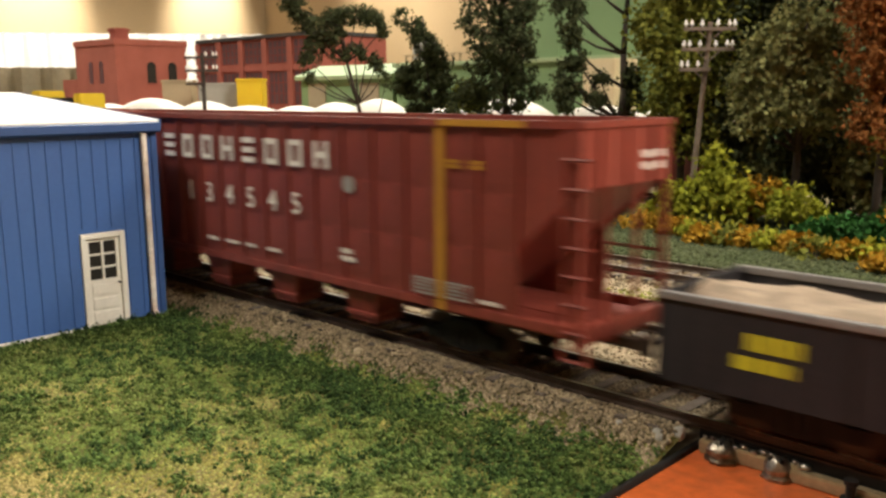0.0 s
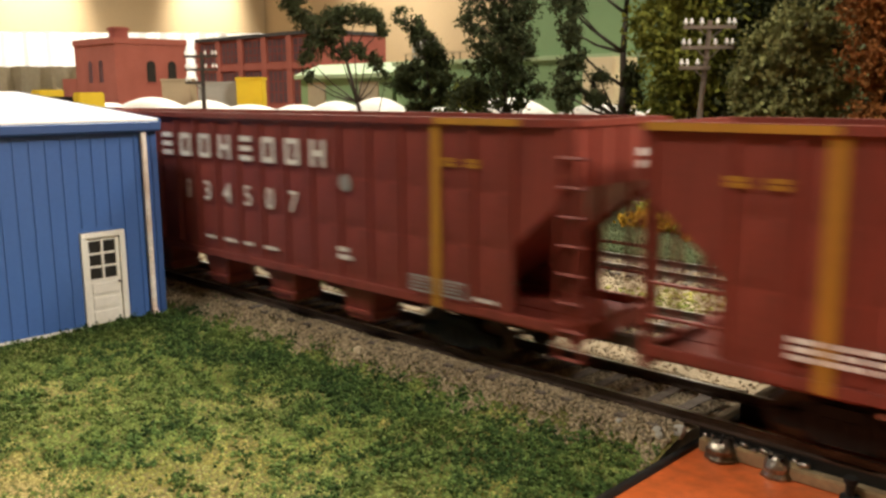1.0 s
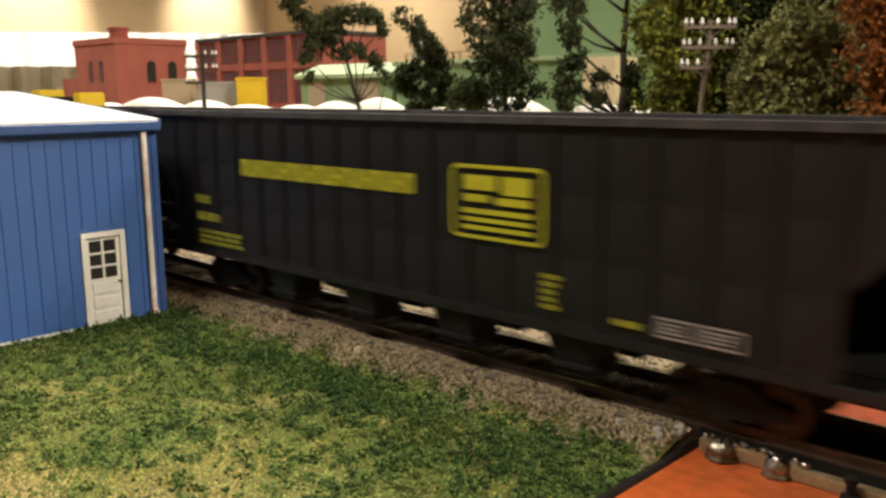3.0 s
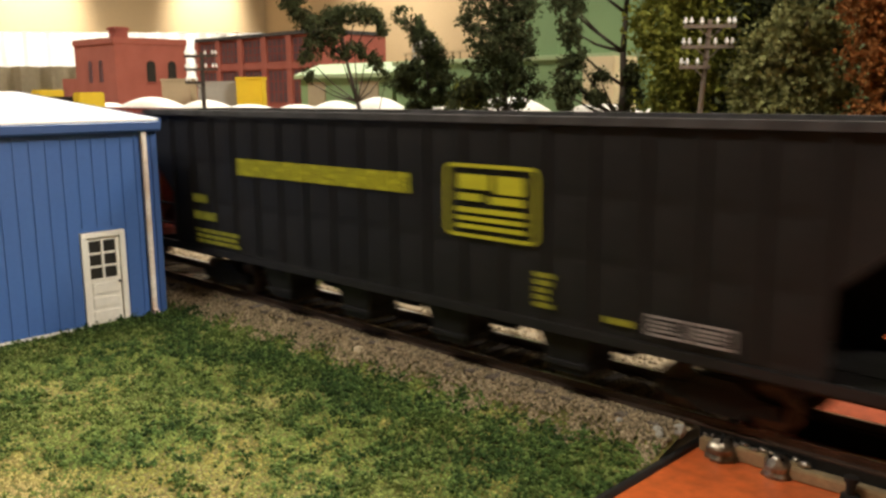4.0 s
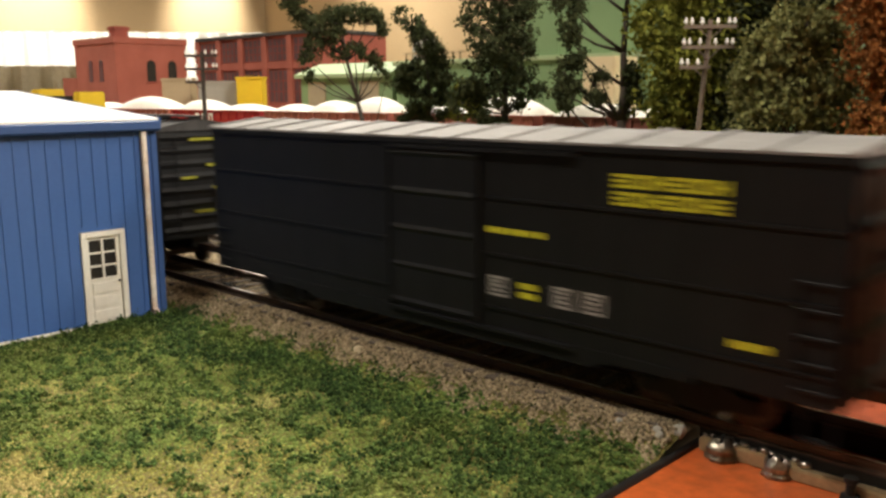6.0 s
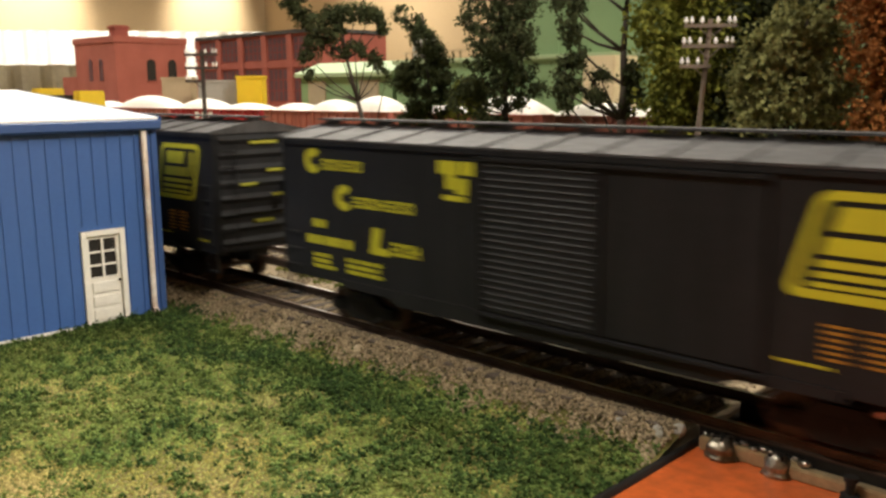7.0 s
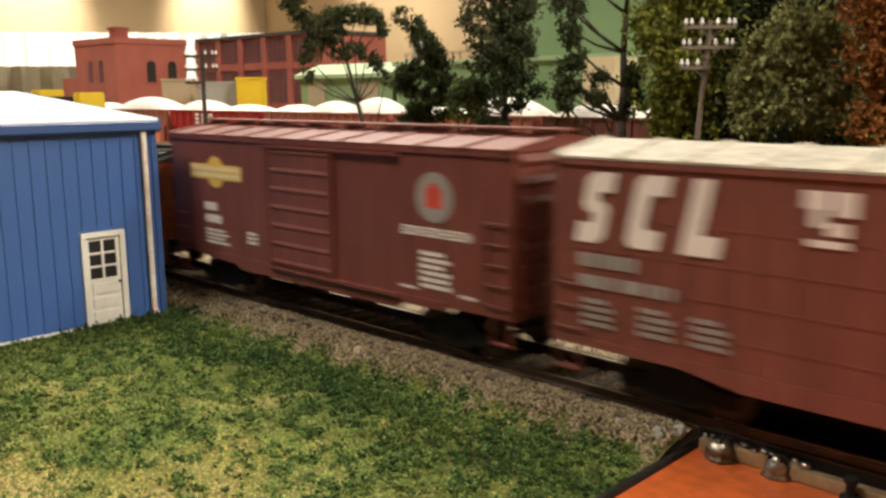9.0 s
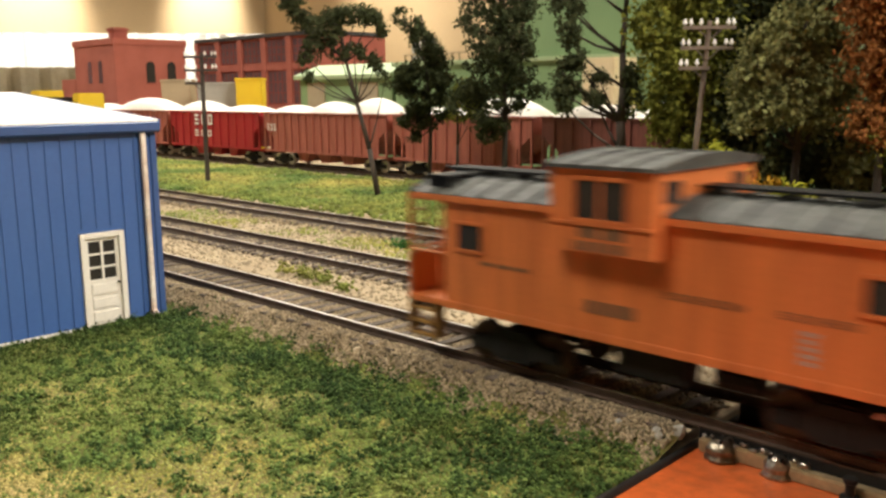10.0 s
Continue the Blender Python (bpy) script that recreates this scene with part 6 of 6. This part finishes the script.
bush(-104, 214, [(0, 0, 14, 9, 7), (4, 0, 22, 6, 5)], 1200, 1.2, LEAFGOLD, "golden bush under the rust tree", 77)


# ---- standing hopper train on the far track ----
def far_hopper(x0, x1, paint, label, ribs, mounds, seed, marks=None):
    mid, half = (x0 + x1) / 2, (x1 - x0) / 2 - 3
    car = thing("standing_hopper", mid, 312, 0, label, "hopper car", "standing hopper train")
    Y, rim, floor = 17, 46, 13
    for s in (-1, 1):
        bm = bmesh.new()
        prism(bm, [(-half + 13, floor), (half - 13, floor), (half - 13, 24), (half, 34), (half, rim), (-half, rim), (-half, 34), (-half + 13, 24)], "y", *sorted((s * (Y - 1), s * (Y - 0.4))))
        side = part("side_wall", bm, paint, car)
        bm = bmesh.new()
        box(bm, -0.7, 0.7, *sorted((s * (Y - 0.4), s * (Y + 0.9))), floor, rim - 1)
        me = to_mesh("rib", bm, paint)
        for i in range(ribs):
            o = new("rib", me)
            o.parent = side
            o.location = ((-half + 10 + i * (2 * half - 20) / (ribs - 1)) * MM, 0, 0)
        bm = bmesh.new()
        box(bm, -half, half, *sorted((s * (Y - 1.6), s * (Y + 0.9))), rim - 1.5, rim, 0.2)
        box(bm, -half, half, *sorted((s * (Y - 1.6), s * (Y + 0.3))), floor - 1.4, floor + 0.6, 0.2)
        for e in (-1, 1):
            box(bm, *sorted((e * half, e * (half - 1.4))), *sorted((s * (Y - 1.4), s * Y)), floor, rim)
        part("side_frame", bm, paint, car)
    for e in (-1, 1):
        bm = bmesh.new()
        prism(bm, [(e * half, rim), (e * half, 34), (e * (half - 30), 13), (e * (half - 30), 14), (e * (half - 0.8), 35), (e * (half - 0.8), rim)], "y", -Y + 1, Y - 1)
        box(bm, *sorted((e * half, e * (half - 2))), -Y + 1.6, Y - 1.6, floor - 3, floor, 0.2)
        part("end_wall", bm, paint, car)
        coupler_into(car, e * half, e, 1.4)
        truck_into(car, e * (half - 20), disc=STEEL)
    for c in (-half * 0.36, 0, half * 0.36):
        bm = bmesh.new()
        prism(bm, [(c - 10, floor), (c - 5, 4.5), (c + 5, 4.5), (c + 10, floor)], "y", -13, 13)
        part("hopper_chute", bm, paint, car)
    bm = bmesh.new()
    nx, ny = 40, 10
    g = []
    for j in range(ny + 1):
        row = []
        for i in range(nx + 1):
            a = i / nx * mounds
            h = (math.sin(math.pi * (a % 1.0)) ** 0.5 if a % 1.0 else 0) * 13.5 * (0.85 + 0.3 * math.sin(seed + int(a) * 2.3)) * math.sin(math.pi * j / ny) ** 0.5
            row.append(bm.verts.new(((-half + 1.4) + (2 * half - 2.8) * i / nx, -Y + 1.2 + (2 * Y - 2.4) * j / ny, rim - 2.4 + h + 0.3 * wave(i * 3, j * 3, 4, seed))))
        g.append(row)
    for j in range(ny):
        for i in range(nx):
            bm.faces.new((g[j][i], g[j][i + 1], g[j + 1][i + 1], g[j + 1][i]))
    part("stone_load", bm, LOAD, car, "heaped white stone load", smooth=True)
    if marks:
        bm = bmesh.new()
        for a, b, z0, z1 in marks:
            letter_blocks(bm, a, b, z0, z1, -Y - 0.95, 3, 0.6)
        part("side_marks", bm, WHITEINK, car, "white side lettering")


far_hopper(-1150, -965, FARRED, "dull red hopper heaped with white stone", 12, 3, 1)
far_hopper(-963, -832, FARRED, "dull red hopper heaped with white stone", 10, 1, 2)
far_hopper(-830, -667, BRIGHTRED, "crimson hopper heaped with white stone", 11, 2, 3, [(-30, 2, 33, 43), (-30, 0, 22, 28)])
far_hopper(-665, -497, FARRED, "dull red ribbed hopper heaped with white stone", 15, 3, 4, [(-74, -62, 30, 36)])
far_hopper(-495, -355, FARRED, "dull red ribbed hopper heaped with white stone", 11, 2, 5)
far_hopper(-353, -215, OXIDE2, "brownish red hopper heaped with white stone", 9, 2, 6)


# ---- model buildings in the distance ----
def arch_window(parent, x, z, w, h, y, material):
    bm = bmesh.new()
    pts = [(x - w / 2, z), (x + w / 2, z)] + [(x + w / 2 * math.cos(a), z + h - w / 2 + w / 2 * math.sin(a)) for a in [math.pi * i / 8 for i in range(9)]]
    prism(bm, pts, "y", y - 0.8, y + 0.4)
    w1 = part("window", bm, material, parent, "arched dark window")
    bm = bmesh.new()
    box(bm, x - w / 2 - 1, x + w / 2 + 1, y - 1.8, y, z - 1.8, z)
    part("sill", bm, BRICKDARK, w1)


def tower():
    ob = thing("brick_tower", -1064.8, 354.7, -3, "two-storey red brick building with arched windows", "building", rz=0)
    ob.matrix_world = pose(-1.0648, 0.3547, -0.003, 0, 0, 92)
    H = 135
    # local x to the rear right, y to the rear left
    bm = bmesh.new()
    box(bm, 0, 100, 0, 108, 0, H - 6, 0.6)
    part("wall", bm, BRICK, ob)
    bm = bmesh.new()
    box(bm, -1.5, 101.5, -1.5, 109.5, H - 8, H, 0.6)
    part("parapet", bm, BRICK, ob)
    for x in (48, 78):
        arch_window(ob, x, 80, 12, 27, 0, DARKGLASS)
    for y in (38, 66):
        bm = bmesh.new()
        pts = [(y - 4.5, 80), (y + 4.5, 80)] + [(y + 4.5 * math.cos(a), 103 + 4.5 * math.sin(a)) for a in [math.pi * i / 8 for i in range(9)]]
        prism(bm, pts, "x", -0.8, 0.4)
        part("window", bm, PANE, ob, "arched dark window")
    bm = bmesh.new()
    box(bm, 4, 22, 4, 20, H - 8, H + 13, 0.6)
    box(bm, 2.5, 23.5, 2.5, 21.5, H + 9, H + 12, 0.4)
    part("chimney", bm, BRICKDARK, ob)
    bm = bmesh.new()
    box(bm, 0, 60, 108, 150, 0, 86, 0.6)
    part("annex", bm, BRICK, ob, "low brick annex")


tower()


def factory():
    ob = thing("brick_factory", -1214, 560, -3, "long red brick factory with tall dusty windows", "building")
    L, H = 292, 146
    bm = bmesh.new()
    box(bm, 0, L, 0, 120, 0, H - 5)
    part("wall", bm, BRICK, ob)
    bm = bmesh.new()
    box(bm, -3, L + 3, -4, 122, H - 5, H, 0.5)
    part("roof", bm, ROOF_AND_GLINT, ob, "flat dark roof with overhang")
    n = 5
    for i in range(n + 1):
        x = i * L / n
        bm = bmesh.new()
        box(bm, x - 6, x + 6, -3.2, 0, 0, H - 5, 0.4)
        part("pilaster", bm, BRICK, ob)
    bm = bmesh.new()
    box(bm, 0, L, -2.2, 0, 97, 106, 0.3)
    part("belt_course", bm, BRICK, ob)
    for i in range(n):
        for z0, z1 in ((52, 95), (108, H - 9)):
            x0, x1 = i * L / n + 8, (i + 1) * L / n - 8
            bm = bmesh.new()
            box(bm, x0, x1, -0.6, 0.3, z0, z1)
            w = part("window", bm, PANE, ob, "dusty multi-pane window")
            bm = bmesh.new()
            for k in range(1, 4):
                x = x0 + (x1 - x0) * k / 4
                box(bm, x - 0.5, x + 0.5, -1.1, -0.6, z0, z1)
            for k in range(1, 3):
                z = z0 + (z1 - z0) * k / 3
                box(bm, x0, x1, -1.1, -0.6, z - 0.5, z + 0.5)
            part("muntins", bm, BRICKDARK, w)


factory()


def green_block(x0, x1, y, h, depth, label, seam):
    ob = thing("green_warehouse", x0, y, -3, label, "building", "green warehouse blocks")
    L = x1 - x0
    bm = bmesh.new()
    box(bm, 0, L, 0, depth, 0, h, 0.5)
    part("wall", bm, GREEN, ob)
    bm = bmesh.new()
    box(bm, -2, L + 2, -4, depth, 90, 94, 0.6)
    part("ledge", bm, GREENTRIM, ob, "projecting light green ledge")
    x = 6
    while x < L:
        bm = bmesh.new()
        box(bm, x - 0.4, x + 0.4, -0.5, 0, 0, 89)
        if h > 100:
            box(bm, x - 0.4, x + 0.4, -0.5, 0, 95, h)
        part("batten", bm, GREEN, ob)
        x += seam
    return ob


green_block(-478, 120, 434, 260, 60, "tall pale green warehouse with a ledge", 30)
g = green_block(-640, -482, 436, 94, 60, "low pale green warehouse", 30)
bm = bmesh.new()
for i in range(9):
    rod(bm, (10 + i * 9, 4, 94), (10 + i * 9, 4, 101), 1.1, n=6)
box(bm, 6, 90, 3, 5, 100.5, 102)
part("roof_rail", bm, TANBOX, g, "cream roof railing")
g = thing("green_shed", -800, 440, -3, "small green loading shed with pale doors", "building")
bm = bmesh.new()
box(bm, 0, 150, 0, 60, 0, 80, 0.5)
part("wall", bm, GREEN, g)
bm = bmesh.new()
prism(bm, [(-6, 80), (-6, 84), (30, 96), (66, 84), (66, 80)], "x", -4, 154)
part("roof", bm, GREENTRIM, g)
for x in (14, 100):
    bm = bmesh.new()
    box(bm, x, x + 30, -1, 0, 40, 76)
    part("door", bm, BEIGE, g)
bm = bmesh.new()
lathe(bm, (0, 0, 0), [(14, 0), (14, 16), (12, 20), (3, 24)], 20)
solid("roof_tank", bm, GREYBOX, "grey round tank on the warehouse", "tank", at=(-632, 470, 91))
bm = bmesh.new()
box(bm, -14, 14, -2, 30, 0, 90, 0.6)
solid("cream_house", bm, CREAM, "cream plaster house behind the trees", "building", at=(-378, 400, -3))

# crates and a waiting engine behind the far train
for nm, m, c, d, lab in (("yellow_crate", YELLOW, (-825, 392), (28, 22, 82), "bright yellow container behind the hoppers"), ("grey_tank_box", GREYBOX, (-866, 382), (50, 24, 78), "grey concrete block behind the hoppers"), ("tan_shed", TANBOX, (-936, 368), (34, 24, 82), "tan plaster shed beside the brick tower")):
    ob = thing(nm, c[0], c[1], -3, lab, "container" if "crate" in nm else "block", rz=42)
    bm = bmesh.new()
    box(bm, -d[0] / 2, d[0] / 2, -d[1] / 2, d[1] / 2, 0, d[2], 0.8)
    part("body", bm, m, ob)
    bm = bmesh.new()
    box(bm, -d[0] / 2 - 0.8, d[0] / 2 + 0.8, -d[1] / 2 - 0.8, d[1] / 2 + 0.8, d[2] - 3, d[2], 0.5)
    part("lid", bm, m, ob)
eng = thing("standing_engine", -880, 222, -1, "black and yellow model engine on the yard grass", "locomotive")
bm = bmesh.new()
box(bm, -58, 22, -12, 12, 8, 61, 1.5)
part("hood", bm, BLACK, eng)
for x0, x1, h in ((22, 36, 65), (-80, -58, 68)):
    bm = bmesh.new()
    box(bm, x0, x1, -13, 13, 8, h, 1.2)
    part("cab", bm, YELLOW, eng, "yellow cab end")
bm = bmesh.new()
box(bm, -78, 42, -10, 10, -1.5, 8)
part("underframe", bm, TRUCK, eng)


def motions():
    """The train rolls along the main track at a nearly steady pace."""
    for car, middle in TRAIN:
        walk(car, [(t, pose((middle + np.interp(t, *zip(*PACE))) * MM, 0, 0)) for t in (0.0, 1.0, 2.0, 3.0, 4.0, 5.0, 6.0, 7.0, 7.5, 8.5, 9.0, 10.0)])


for ob in list(scene.objects):
    if ob.name.split(".")[0] in SMALL:
        tagged(ob, kind="stuff")
motions()
